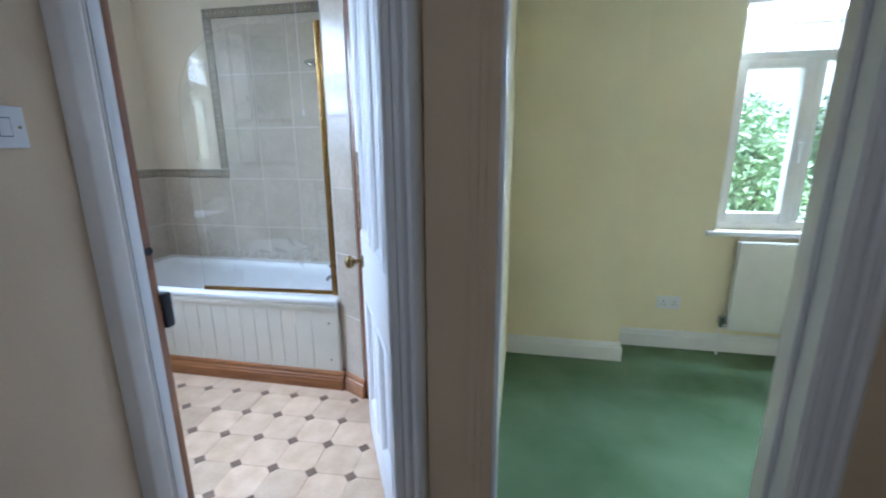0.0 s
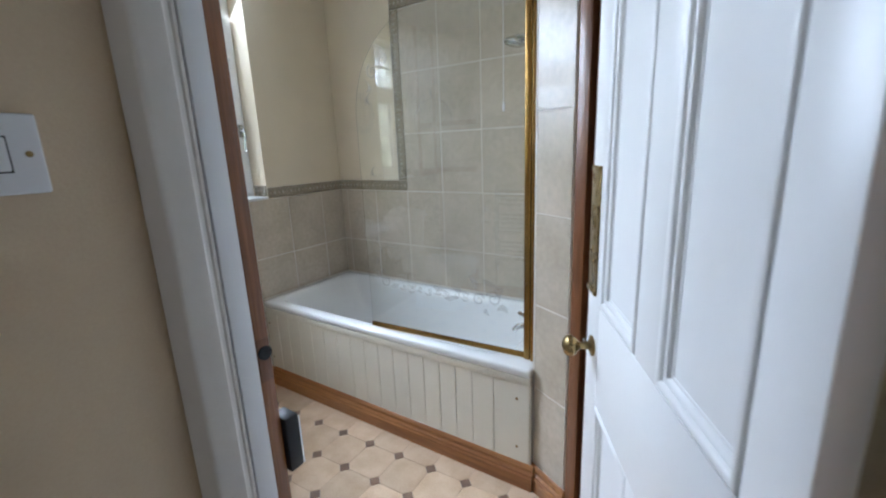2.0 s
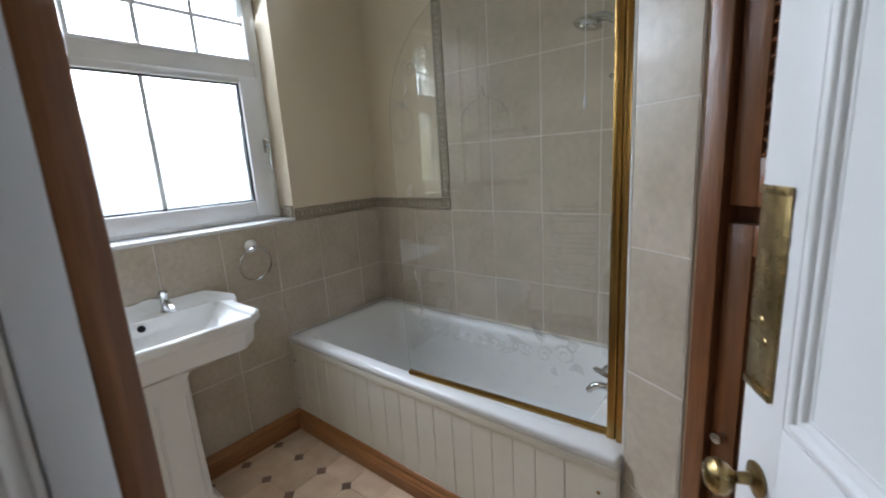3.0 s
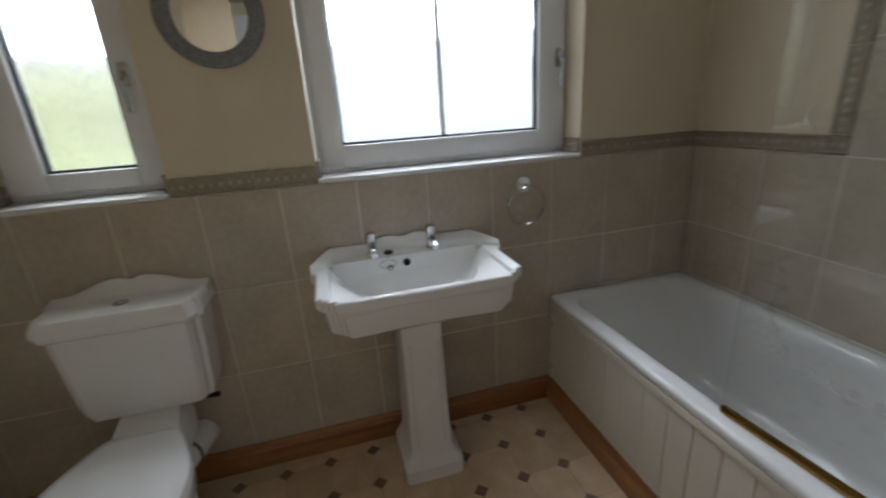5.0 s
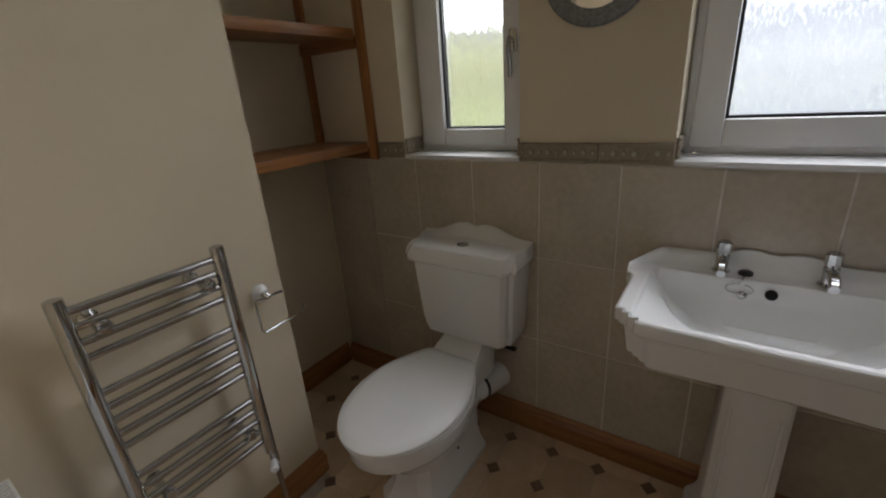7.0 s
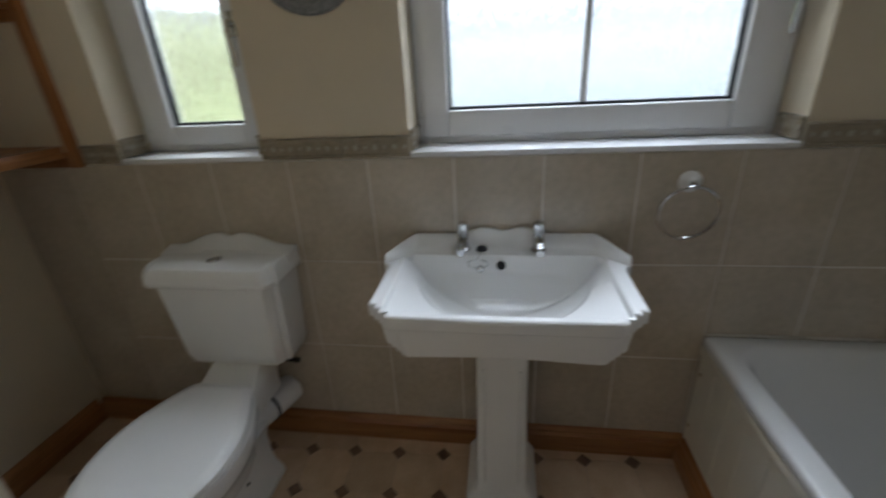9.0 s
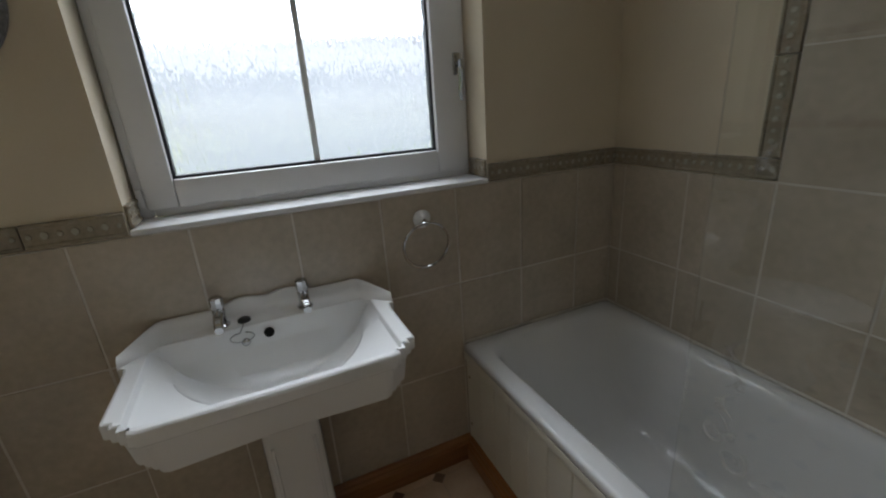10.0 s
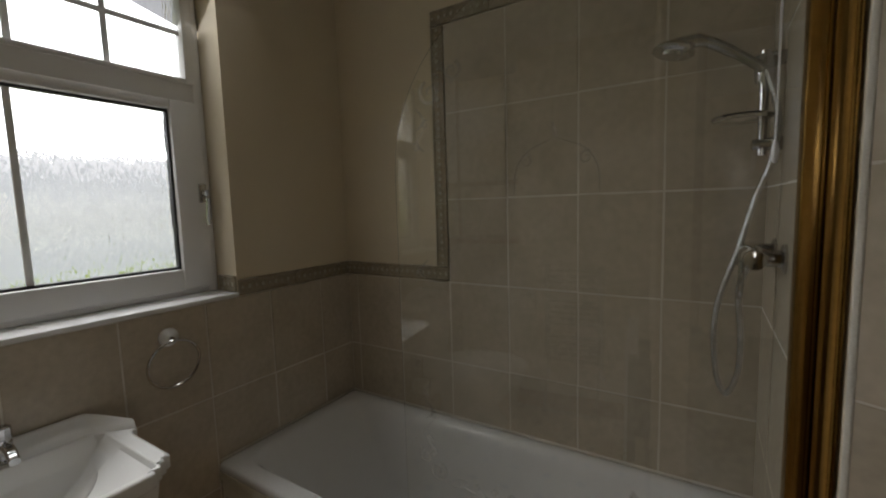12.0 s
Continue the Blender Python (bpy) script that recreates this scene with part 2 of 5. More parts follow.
def sweep(bm, profile, path, closed=False):
    """A moulding: profile points (out, up) carried along a plan path (x, y), out to the right of the way, mitred."""
    pts = [Vector((*p, 0)) for p in path]
    loops = []
    for i, p in enumerate(pts):
        a = (p - pts[i - 1]).normalized() if i else (pts[1] - p).normalized()
        b = (pts[i + 1] - p).normalized() if i < len(pts) - 1 else a
        na, nb = Vector((a.y, -a.x, 0)), Vector((b.y, -b.x, 0))
        m = (na + nb).normalized()
        m = m / max(0.3, m.dot(na))
        loops.append([p + m * o + Vector((0, 0, u)) for o, u in profile])
    return loft(bm, loops)


def framework(bm, m, w, h, bars, depth, bevel=0.004):
    """Bars (x0, x1, z0, z1) in an upright plane placed by m, standing depth towards local -y."""
    for x0, x1, z0, z1 in bars:
        k = len(bm.verts)
        box(bm, x0, x1, -depth, 0, z0, z1, bevel)
        bm.verts.ensure_lookup_table()
        bmesh.ops.transform(bm, matrix=m, verts=bm.verts[k:])
    return bm


def structure(name, bm, material, label, category):
    return tagged(part(name, bm, material, None, smooth=0), label, category, kind="structure")


# ---- the large structure ----
WX, NY, EX = -1.475, 3.66, 0.145  # bathroom: window wall, far wall, wall at the bath's end
EW = -0.04  # bathroom face of the wall towards the hall
W1 = (2.062, 3.086, 1.10, 2.27)  # large window's opening: y0, y1, z0, z1
W2 = (1.112, 1.601, 1.10, 2.27)

bm = bmesh.new()
y = 0.45
for a, b, c, d in (W2, W1):
    box(bm, WX - 0.28, WX, y, a, -0.1, CEIL)
    box(bm, WX - 0.28, WX, a, b, -0.1, c)
    box(bm, WX - 0.28, WX, a, b, d, CEIL)
    y = b
box(bm, WX - 0.28, WX, y, NY + 0.28, -0.1, CEIL)
wall_west = structure("wall_west", bm, CREAM, "cream painted wall with two window openings above tiles", "wall")

bm = bmesh.new()
box(bm, WX, EX + 0.12, NY, NY + 0.28, -0.1, CEIL)
wall_north = structure("wall_north", bm, CREAM, "cream painted wall with shower tiling over the bath", "wall")

DIAG = [(0.185, 2.998), (0.333, 2.918), (0.95, 2.595)]
bm = bmesh.new()
prism(bm, [(EX, NY), (EX, 3.075), (0.183, 3.072), DIAG[0], (0.343, 2.913), (0.393, 2.995), (EX + 0.14, 3.10), (EX + 0.14, NY)], -0.1, CEIL)
wall_bath_end = structure("wall_bath_end", bm, CREAM, "tiled wall end beside the bath", "wall")

bm = bmesh.new()
box(bm, 0.95, 1.06, 1.974, NY + 0.28, -0.1, CEIL)
wall_east = structure("wall_east", bm, YELLOW, "plain painted wall between bathroom and bedroom", "wall")

bm = bmesh.new()
box(bm, EW, 0.063, -1.2, 1.974, -0.1, CEIL)
wall_hall_west = structure("wall_hall_west", bm, HALL, "warm cream hall wall with a light switch", "wall")

bm = bmesh.new()
box(bm, 0.063, 0.085, 1.874, 1.974, -0.1, 2.05)
box(bm, 0.845, 1.08, 1.874, 1.974, -0.1, CEIL)
box(bm, 0.063, 0.845, 1.874, 1.974, 2.05, CEIL)
box(bm, 1.08, 1.71, 1.874, 1.974, 2.05, CEIL)
box(bm, 1.71, 3.9, 1.874, 1.974, -0.1, CEIL)
wall_doors = structure("wall_doors", bm, HALL, "warm cream hall wall with two doorways", "wall")

bm = bmesh.new()
box(bm, -0.858, EW, 0.947, 1.047, -0.1, CEIL)
box(bm, -0.858, -0.758, 0.45, 0.947, -0.1, CEIL)
wall_south = structure("wall_south", bm, CREAM, "cream painted wall behind a towel radiator", "wall")
bm = bmesh.new()
box(bm, WX, -0.858, 0.45, 0.60, -0.1, CEIL)
wall_alcove = structure("wall_alcove", bm, CREAM, "cream painted back wall of a shelf alcove", "wall")

# bedroom
BY = 3.825
BW = (2.30, 3.30, 0.80, 2.12)
bm = bmesh.new()
box(bm, 1.06, BW[0], BY, BY + 0.25, -0.1, CEIL)
box(bm, BW[0], BW[1], BY, BY + 0.25, -0.1, BW[2])
box(bm, BW[0], BW[1], BY, BY + 0.25, BW[3], CEIL)
box(bm, BW[1], 4.0, BY, BY + 0.25, -0.1, CEIL)
wall_bedroom_north = structure("wall_bedroom_north", bm, YELLOW, "pale yellow bedroom wall with a window", "wall")
bm = box(bmesh.new(), 1.06, 1.75, 3.575, BY, -0.1, CEIL)
chimney_breast = structure("wall_chimney_breast", bm, YELLOW, "pale yellow chimney breast", "wall")
bm = box(bmesh.new(), 3.9, 4.0, 1.874, BY, -0.1, CEIL)
wall_bedroom_east = structure("wall_bedroom_east", bm, YELLOW, "pale yellow bedroom side wall", "wall")
# unseen hall walls behind the walk; the opening is added for the fill lamp
bm = box(bmesh.new(), 1.95, 2.05, -1.2, 1.874, -0.1, CEIL)
wall_hall_east = structure("wall_hall_east", bm, HALL, "plain warm cream hall wall", "wall")
bm = bmesh.new()
box(bm, -0.1, 0.15, -1.3, -1.2, -0.1, CEIL)
box(bm, 0.15, 0.41, -1.3, -1.2, -0.1, 1.5)
box(bm, 0.15, 0.41, -1.3, -1.2, 2.0, CEIL)
box(bm, 0.41, 2.05, -1.3, -1.2, -0.1, CEIL)
wall_hall_south = structure("wall_hall_south", bm, HALL, "unseen plain hall end wall with an opening added for light", "wall")

bm = box(bmesh.new(), WX - 0.28, 4.0, -1.3, BY + 0.25, CEIL, CEIL + 0.12)
ceiling = structure("ceiling", bm, CEILING, "plain white painted ceiling", "ceiling")

bm = box(bmesh.new(), WX, 0.95, 0.60, NY, -0.1, -0.003)
bathroom_floor = structure("floor", bm, VINYL_JOINT, "cream octagon vinyl floor with brown dots", "floor")
# hall floor stays out of view; beige is picked to bounce warm light
bm = box(bmesh.new(), 0.063, 1.95, -1.2, 1.90, -0.1, 0.0)
hall_floor = structure("hall_floor", bm, HALL_CARPET, "unseen plain beige hall floor", "floor")
bm = bmesh.new()
box(bm, 1.06, 3.9, 1.90, BY, -0.1, 0.0)
carpet = structure("carpet_floor", bm, CARPET, "worn green fitted carpet", "floor")


# ---- outdoors ----
bm = bmesh.new()
box(bm, -60, 60, -60, 60, -0.62, -0.5)
tagged(part("ground", bm, GRASS, None, smooth=0), "rough green lawn round the house", "ground", kind="structure")

neighbour = thing("neighbour_house", (-17, 5.5, -0.5), "pale rendered house across the garden", "house")
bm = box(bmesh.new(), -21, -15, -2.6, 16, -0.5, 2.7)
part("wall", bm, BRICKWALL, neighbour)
bm = bmesh.new()
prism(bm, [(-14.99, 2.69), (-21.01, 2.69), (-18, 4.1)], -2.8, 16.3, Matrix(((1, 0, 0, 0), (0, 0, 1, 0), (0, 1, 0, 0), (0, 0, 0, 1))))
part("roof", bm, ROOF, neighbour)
for wy in (-0.4, 3.2, 6.4, 9.6):
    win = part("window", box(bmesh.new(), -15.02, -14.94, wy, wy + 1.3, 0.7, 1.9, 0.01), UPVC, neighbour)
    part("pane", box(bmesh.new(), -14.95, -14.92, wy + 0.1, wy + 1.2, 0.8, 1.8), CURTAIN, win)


def shrub(place, r, h, count, seed, label, leaf):
    rng = random.Random(seed)
    ob = thing("shrub", place, label, "shrub", "garden shrubs")
    bm = bmesh.new()
    for i in range(7):
        a = rng.uniform(0, 6.28)
        top = Vector((math.cos(a) * r * 0.6, math.sin(a) * r * 0.6, h * rng.uniform(0.5, 0.85)))
        tube(bm, [Vector(place) + top * k + Vector((0, 0, 0.06 * math.sin(5 * k))) for k in (0, 0.35, 0.7, 1)], [0.03, 0.022, 0.014, 0.005], 6)
    part("trunk", bm, BARK, ob)
    bm = bmesh.new()
    for i in range(count):
        u, a = rng.uniform(-0.6, 1), rng.uniform(0, 6.28)
        s = math.sqrt(1 - u * u) * r * rng.uniform(0.55, 1.05) * (1 + 0.25 * math.sin(3 * a))
        c = Vector(place) + Vector((s * math.cos(a), s * math.sin(a), h * 0.55 + u * h * 0.5 * rng.uniform(0.7, 1.0)))
        q = Euler((rng.uniform(-1, 1), rng.uniform(-1, 1), rng.uniform(0, 6.28))).to_matrix()
        w = rng.uniform(0.012, 0.024)
        vs = [bm.verts.new(c + q @ Vector(p)) for p in ((0, -2.2 * w, 0), (w, 0, w * 0.4), (0, 2.2 * w, 0), (-w, 0, w * 0.4))]
        bm.faces.new((vs[0], vs[1], vs[2]))
        bm.faces.new((vs[0], vs[2], vs[3]))
    tagged(part("crown", bm, leaf, ob, smooth=0), kind="stuff")
    return ob


for i, (sx, sy, r, h) in enumerate(((3.6, 6.8, 0.9, 2.2), (4.9, 7.1, 1.0, 2.3), (6.2, 7.2, 1.0, 2.2), (4.2, 8.4, 1.2, 2.5))):
    shrub((sx, sy, -0.5), r, h, 9000, 10 + i, "dense green leafy shrub outside the bedroom window", LEAF)
for i, (sx, sy, r, h) in enumerate(((-5.8, -1.5, 1.5, 2.55), (-5.3, 0.2, 1.3, 2.45), (-6.8, -3.4, 1.9, 2.9))):
    shrub((sx, sy, -0.5), r, h, 5200, 30 + i, "yellow-green garden shrub outside the bathroom", HEDGE)


# ---- windows ----
def bath_window(name, w, transom, glass_y, glass_z0, fan_cols, label, handle_y):
    """A casement with a fanlight: outer frame, sash, obscured panes, bars, handle and sill."""
    y0, y1, z0, z1 = w
    fx0, fx1 = WX - 0.19, WX - 0.118
    win = thing(name, (WX - 0.15, (y0 + y1) / 2, z0), label, "window", kind="structure")
    m = Matrix(((0, 1, 0, fx0), (1, 0, 0, 0), (0, 0, 1, 0), (0, 0, 0, 1)))
    f = 0.035
    a, b = y0 + 0.004, y1 - 0.004
    c, d = z0 + 0.018, z1 - 0.004
    bm = bmesh.new()
    for q in ((a, a + f, c, d), (b - f, b, c, d), (a + f, b - f, c, c + f), (a + f, b - f, d - f, d), (a + f, b - f, transom[0], transom[1])):
        box(bm, fx0, fx1, q[0], q[1], q[2], q[3], 0.006)
    part("window_frame", bm, UPVC, win)
    # opening sash, standing proud of the frame
    sx0, sx1 = fx1 - 0.055, fx1 + 0.012
    gy0, gy1 = glass_y
    gz1 = transom[0] - 0.01
    sa, sb, sc, sd = a + 0.022, b - 0.022, c + 0.020, transom[0] + 0.024
    bm = bmesh.new()
    for q in ((sa, gy0, sc, sd), (gy1, sb, sc, sd), (gy0, gy1, sc, glass_z0), (gy0, gy1, gz1, sd)):
        box(bm, sx0, sx1, q[0], q[1], q[2], q[3], 0.007)
    sash = part("sash", bm, UPVC, win)
    bm = bmesh.new()
    t = 0.007
    gx = sx1 - 0.026
    for q in ((gy0, gy0 + t, glass_z0, gz1), (gy1 - t, gy1, glass_z0, gz1), (gy0, gy1, glass_z0, glass_z0 + t), (gy0, gy1, gz1 - t, gz1)):
        box(bm, gx - 0.016, gx + 0.008, q[0] - 0.001, q[1] + 0.001, q[2] - 0.001, q[3] + 0.001)
    part("seal", bm, DARK_SEAL_RECESS, sash, "black rubber glazing seal")
    pane = part("pane", box(bmesh.new(), gx - 0.012, gx - 0.006, gy0 - 0.002, gy1 + 0.002, glass_z0 - 0.002, gz1 + 0.002), OBSCURE, sash, "rain-patterned obscured glass pane", 0)
    pane.visible_shadow = False
    if fan_cols > 2:
        mid = (gy0 + gy1) / 2 - 0.003
        part("glazing_bar", box(bmesh.new(), gx - 0.005, gx + 0.001, mid - 0.009, mid + 0.009, glass_z0, gz1, 0.002), UPVC, sash)
    # fanlight with its bars
    fa, fb, fc, fd = a + 0.06, b - 0.06, transom[1] + 0.006, d - 0.06
    bm = bmesh.new()
    for q in ((a + f - 0.01, fa, transom[1] - 0.012, d - 0.02), (fb, b - f + 0.01, transom[1] - 0.012, d - 0.02), (fa, fb, transom[1] - 0.012, fc), (fa, fb, fd, d - 0.02)):
        box(bm, sx0, sx1 - 0.004, q[0], q[1], q[2], q[3], 0.006)
    fan = part("fanlight", bm, UPVC, win)
    pane = part("pane", box(bmesh.new(), gx - 0.012, gx - 0.006, fa - 0.002, fb + 0.002, fc - 0.002, fd + 0.002), OBSCURE, fan, "", 0)
    pane.visible_shadow = False
    for i in range(1, fan_cols):
        yy = fa + (fb - fa) * i / fan_cols
        part("glazing_bar", box(bmesh.new(), gx - 0.005, gx + 0.002, yy - 0.009, yy + 0.009, fc, fd, 0.002), UPVC, fan)
    zz = (fc + fd) / 2
    part("glazing_bar", box(bmesh.new(), gx - 0.0045, gx + 0.0025, fa, fb, zz - 0.009, zz + 0.009, 0.002), UPVC, fan)
    # handle
    hz = 1.485
    bm = bmesh.new()
    box(bm, sx1 - 0.002, sx1 + 0.009, handle_y - 0.014, handle_y + 0.014, hz - 0.035, hz + 0.035, 0.004)
    tube(bm, [(sx1 + 0.008, handle_y, hz), (sx1 + 0.032, handle_y, hz)], 0.009, 10)
    tube(bm, spline([(sx1 + 0.032, handle_y, hz + 0.01), (sx1 + 0.038, handle_y, hz - 0.03), (sx1 + 0.028, handle_y, hz - 0.08), (sx1 + 0.03, handle_y, hz - 0.115)], 5), [0.008] * 16, 8)
    part("handle", bm, CHROME, sash, "cranked chrome window handle")
    # hinges' ends and sill
    bm = box(bmesh.new(), fx1 - 0.02, WX + 0.012, y0 + 0.001, y1 - 0.001, z0 + 0.001, z0 + 0.017, 0.004)
    part("window_sill", bm, GLOSS, win, "narrow white sill board")
    bm = bmesh.new()
    box(bm, fx1 - 0.002, fx1 + 0.010, a + 0.004, a + 0.02, sc + 0.01, sc + 0.06, 0.003)
    part("hinge", bm, UPVC, win)
    return win


bath_window("window_1", W1, (1.785, 1.885), (2.164, 2.958), 1.215, 4, "white plastic casement window with rain-patterned obscured glass", 3.043)
bath_window("window_2", W2, (1.755, 1.865), (1.232, 1.494), 1.20, 2, "narrow white plastic window with rain-patterned obscured glass", 1.532)

# bedroom window
bwin = thing("window_3", (2.8, BY + 0.1, BW[2]), "white casement window with clear glass and leaded top light", "window", kind="structure")
bx0, bx1, bz0, bz1 = BW
by0, by1 = BY + 0.07, BY + 0.14
bm = bmesh.new()
for q in ((bx0, bx0 + 0.04, bz0, bz1), (bx1 - 0.04, bx1, bz0, bz1), (bx0 + 0.04, bx1 - 0.04, bz0, bz0 + 0.055), (bx0 + 0.04, bx1 - 0.04, bz1 - 0.04, bz1), (bx0 + 0.04, bx1 - 0.04, 1.77, 1.83), (2.725, 2.78, bz0 + 0.055, 1.77)):
    box(bm, q[0], q[1], by0, by1, q[2], q[3], 0.006)
part("window_frame", bm, UPVC, bwin)
bm = bmesh.new()
for q in ((bx0 + 0.03, bx0 + 0.075, 0.84, 1.785), (2.665, 2.735, 0.84, 1.785), (bx0 + 0.075, 2.665, 0.84, 0.905), (bx0 + 0.075, 2.665, 1.735, 1.785)):
    box(bm, q[0], q[1], by0 - 0.015, by1 - 0.02, q[2], q[3], 0.007)
bsash = part("sash", bm, UPVC, bwin)
for q in ((bx0 + 0.07, 2.675, 0.90, 1.74), (2.77, bx1 - 0.035, 0.85, 1.775), (bx0 + 0.035, bx1 - 0.035, 1.825, bz1 - 0.035)):
    pane = part("pane", box(bmesh.new(), q[0], q[1], by0 + 0.03, by0 + 0.036, q[2], q[3]), CLEAR, bwin, "", 0)
    pane.visible_shadow = False
for xx in (2.47, 2.64, 2.81, 2.98, 3.15):
    part("glazing_bar", box(bmesh.new(), xx - 0.008, xx + 0.008, by0 + 0.022, by0 + 0.029, 1.83, bz1 - 0.04, 0.002), UPVC, bwin)
part("glazing_bar", box(bmesh.new(), bx0 + 0.04, bx1 - 0.04, by0 + 0.021, by0 + 0.028, 1.965, 1.98, 0.002), UPVC, bwin)
bm = bmesh.new()
box(bm, 2.69, 2.715, by0 - 0.024, by0 - 0.014, 1.27, 1.34, 0.004)
tube(bm, spline([(2.702, by0 - 0.02, 1.32), (2.702, by0 - 0.05, 1.315), (2.702, by0 - 0.05, 1.27), (2.702, by0 - 0.045, 1.21)], 5), 0.008, 8)
part("handle", bm, UPVC, bsash, "white cranked window handle")
bm = box(bmesh.new(), bx0 - 0.055, bx1 + 0.055, BY - 0.035, by0 + 0.004, bz0 - 0.032, bz0 - 0.001, 0.008)
part("window_sill", bm, GLOSS, bwin, "white painted sill board")


# ---- skirtings ----
SKIRT = [(0, 0), (0.018, 0), (0.018, 0.075), (0.013, 0.085), (0.013, 0.092), (0.006, 0.104), (0, 0.106)]
BSKIRT = [(0, 0), (0.02, 0), (0.02, 0.085), (0.014, 0.095), (0.014, 0.105), (0.005, 0.118), (0, 0.12)]


def skirting(name, path, profile, material, label):
    return tagged(part(name, sweep(bmesh.new(), profile, path), material, None, smooth=25), label, "skirting board", kind="structure")


# paths run so that the room lies on the right
FY = 2.963  # front of the bath panel
skirting("baseboard_bath", [(WX + 0.03, FY), (0.196, FY)], [(0, 0), (0.024, 0), (0.024, 0.055), (0.019, 0.062), (0.019, 0.07), (0.012, 0.078), (0.012, 0.092), (0.004, 0.104), (0, 0.106)], PINE_X, "varnished pine skirting along the bath panel")
skirting("baseboard_nib", [(0.180, 2.985), (0.340, 2.902)], [(0, 0), (0.022, 0), (0.022, 0.055), (0.017, 0.062), (0.017, 0.07), (0.010, 0.078), (0.010, 0.092), (0.003, 0.104), (0, 0.106)], PINE_X, "varnished pine skirting under the tiled nib")
skirting("baseboard_window_wall", [(WX + 0.009, 0.62), (WX + 0.009, FY)], [(0, 0), (0.022, 0), (0.022, 0.075), (0.016, 0.085), (0.016, 0.094), (0.006, 0.104), (0, 0.106)], PINE_Y_SHADED, "varnished pine skirting under the tiled wall")
skirting("baseboard_alcove", [(-0.860, 0.60), (WX + 0.03, 0.60)], SKIRT, PINE_X, "varnished pine skirting at the back of the alcove")
skirting("baseboard_towel_wall", [(EW, 1.047), (-0.858, 1.047), (-0.858, 0.62)], SKIRT, PINE_X, "varnished pine skirting under the towel radiator")
skirting("baseboard_east", [(EW, 1.95), (EW, 1.067)], SKIRT, PINE_Y_SHADED, "varnished pine skirting behind the radiator")
skirting("baseboard_bedroom", [(1.062, 3.575), (1.75, 3.575), (1.75, BY), (3.9, BY)], BSKIRT, GLOSS, "white painted skirting round the chimney breast")
skirting("baseboard_hall", [(0.063, -1.2), (0.063, 1.82)], BSKIRT, GLOSS, "white painted hall skirting")


# ---- door linings and architraves ----
def architrave(bm, x_in, width, yface, side, deep=1.0):
    """An upright moulding in front of a wall facing -y; side +1 grows to +x from its inner edge."""
    prof = [(0.0, 0.0), (0.0, 0.012), (0.006, 0.016), (0.012, 0.012), (0.016, 0.016), (0.30, 0.017), (0.33, 0.012), (0.37, 0.012), (0.41, 0.021), (0.50, 0.025), (0.58, 0.022), (0.62, 0.017), (0.66, 0.017), (0.69, 0.027), (0.78, 0.032), (0.88, 0.030), (0.95, 0.024), (1.0, 0.016), (1.0, 0.0)]
    pts = [(x_in + side * (u if u < 0.02 else u * width), yface - o * deep) for u, o in prof]
    return prism(bm, pts, 0.0, 2.09)


lining = thing("door_lining_1", (0.48, 1.9, 0), "white painted door lining with bare pine rebate", "door frame", kind="structure")
splay = [(0.0635, 1.8500), (0.066, 1.8488), (0.100, 1.8572), (0.1035, 1.8590), (0.1055, 1.8615), (0.1075, 1.8660), (0.1180, 1.8905), (0.1185, 1.8925), (0.1165, 1.8945), (0.1155, 1.8975), (0.1160, 1.9010), (0.1185, 1.9035), (0.1190, 1.9065), (0.1170, 1.9085), (0.0855, 1.9085), (0.0855, 1.8735), (0.0635, 1.8735)]
part("architrave", prism(bmesh.new(), splay, 0.0, 2.03), GLOSS_WARM_BOUNCE, lining, "white splayed architrave")
part("architrave", architrave(bmesh.new(), 0.838, 0.085, 1.872, 1), GLOSS, lining)
bm = bmesh.new()
box(bm, 0.086, 0.1215, 1.9095, 1.943, 0, 2.03, 0.002)
box(bm, 0.834, 0.844, 1.87, 1.939, 0, 2.03, 0.002)
box(bm, 0.1216, 0.834, 1.87, 1.939, 2.0, 2.03, 0.002)
part("lining", bm, GLOSS, lining)
bm = bmesh.new()
box(bm, 0.086, 0.118, 1.9435, 1.9695, 0, 2.04, 0.002)
rebate = part("rebate", bm, REBATE_Z, lining, "bare varnished pine rebate")
bm = bmesh.new()
box(bm, 0.835, 0.844, 1.94, 1.976, 0, 2.04, 0.002)
part("rebate", bm, PINE_Z, lining)
part("head_architrave", box(bmesh.new(), 0.07, 0.92, 1.846, 1.87, 2.03, 2.10, 0.004), GLOSS, lining)
bm = lathe(bmesh.new(), [(0.0005, 0), (0.012, 0.0005), (0.012, 0.003), (0.008, 0.003), (0.0005, 0.001)], (0.1185, 1.958, 1.035), (1, 0, 0), 14)
part("latch_hole", bm, DARK, rebate)
bm = box(bmesh.new(), 0.1175, 0.119, 1.946, 1.968, 0.985, 1.06, 0.0005)
part("old_fixing", bm, STAIN_Z, rebate)
keep = thing("rim_lock_keep", (0.10, 1.986, 0.80), "small black iron lock keep on the door lining", "lock keep")
bm = bmesh.new()
box(bm, 0.088, 0.128, 1.9705, 1.997, 0.80, 0.905, 0.003)
part("box", bm, BLACK, keep)
bm = box(bmesh.new(), 0.1282, 0.1292, 1.9955, 1.9985, 0.805, 0.90)
part("face_plate", bm, CHROME, keep, "worn bright edge")

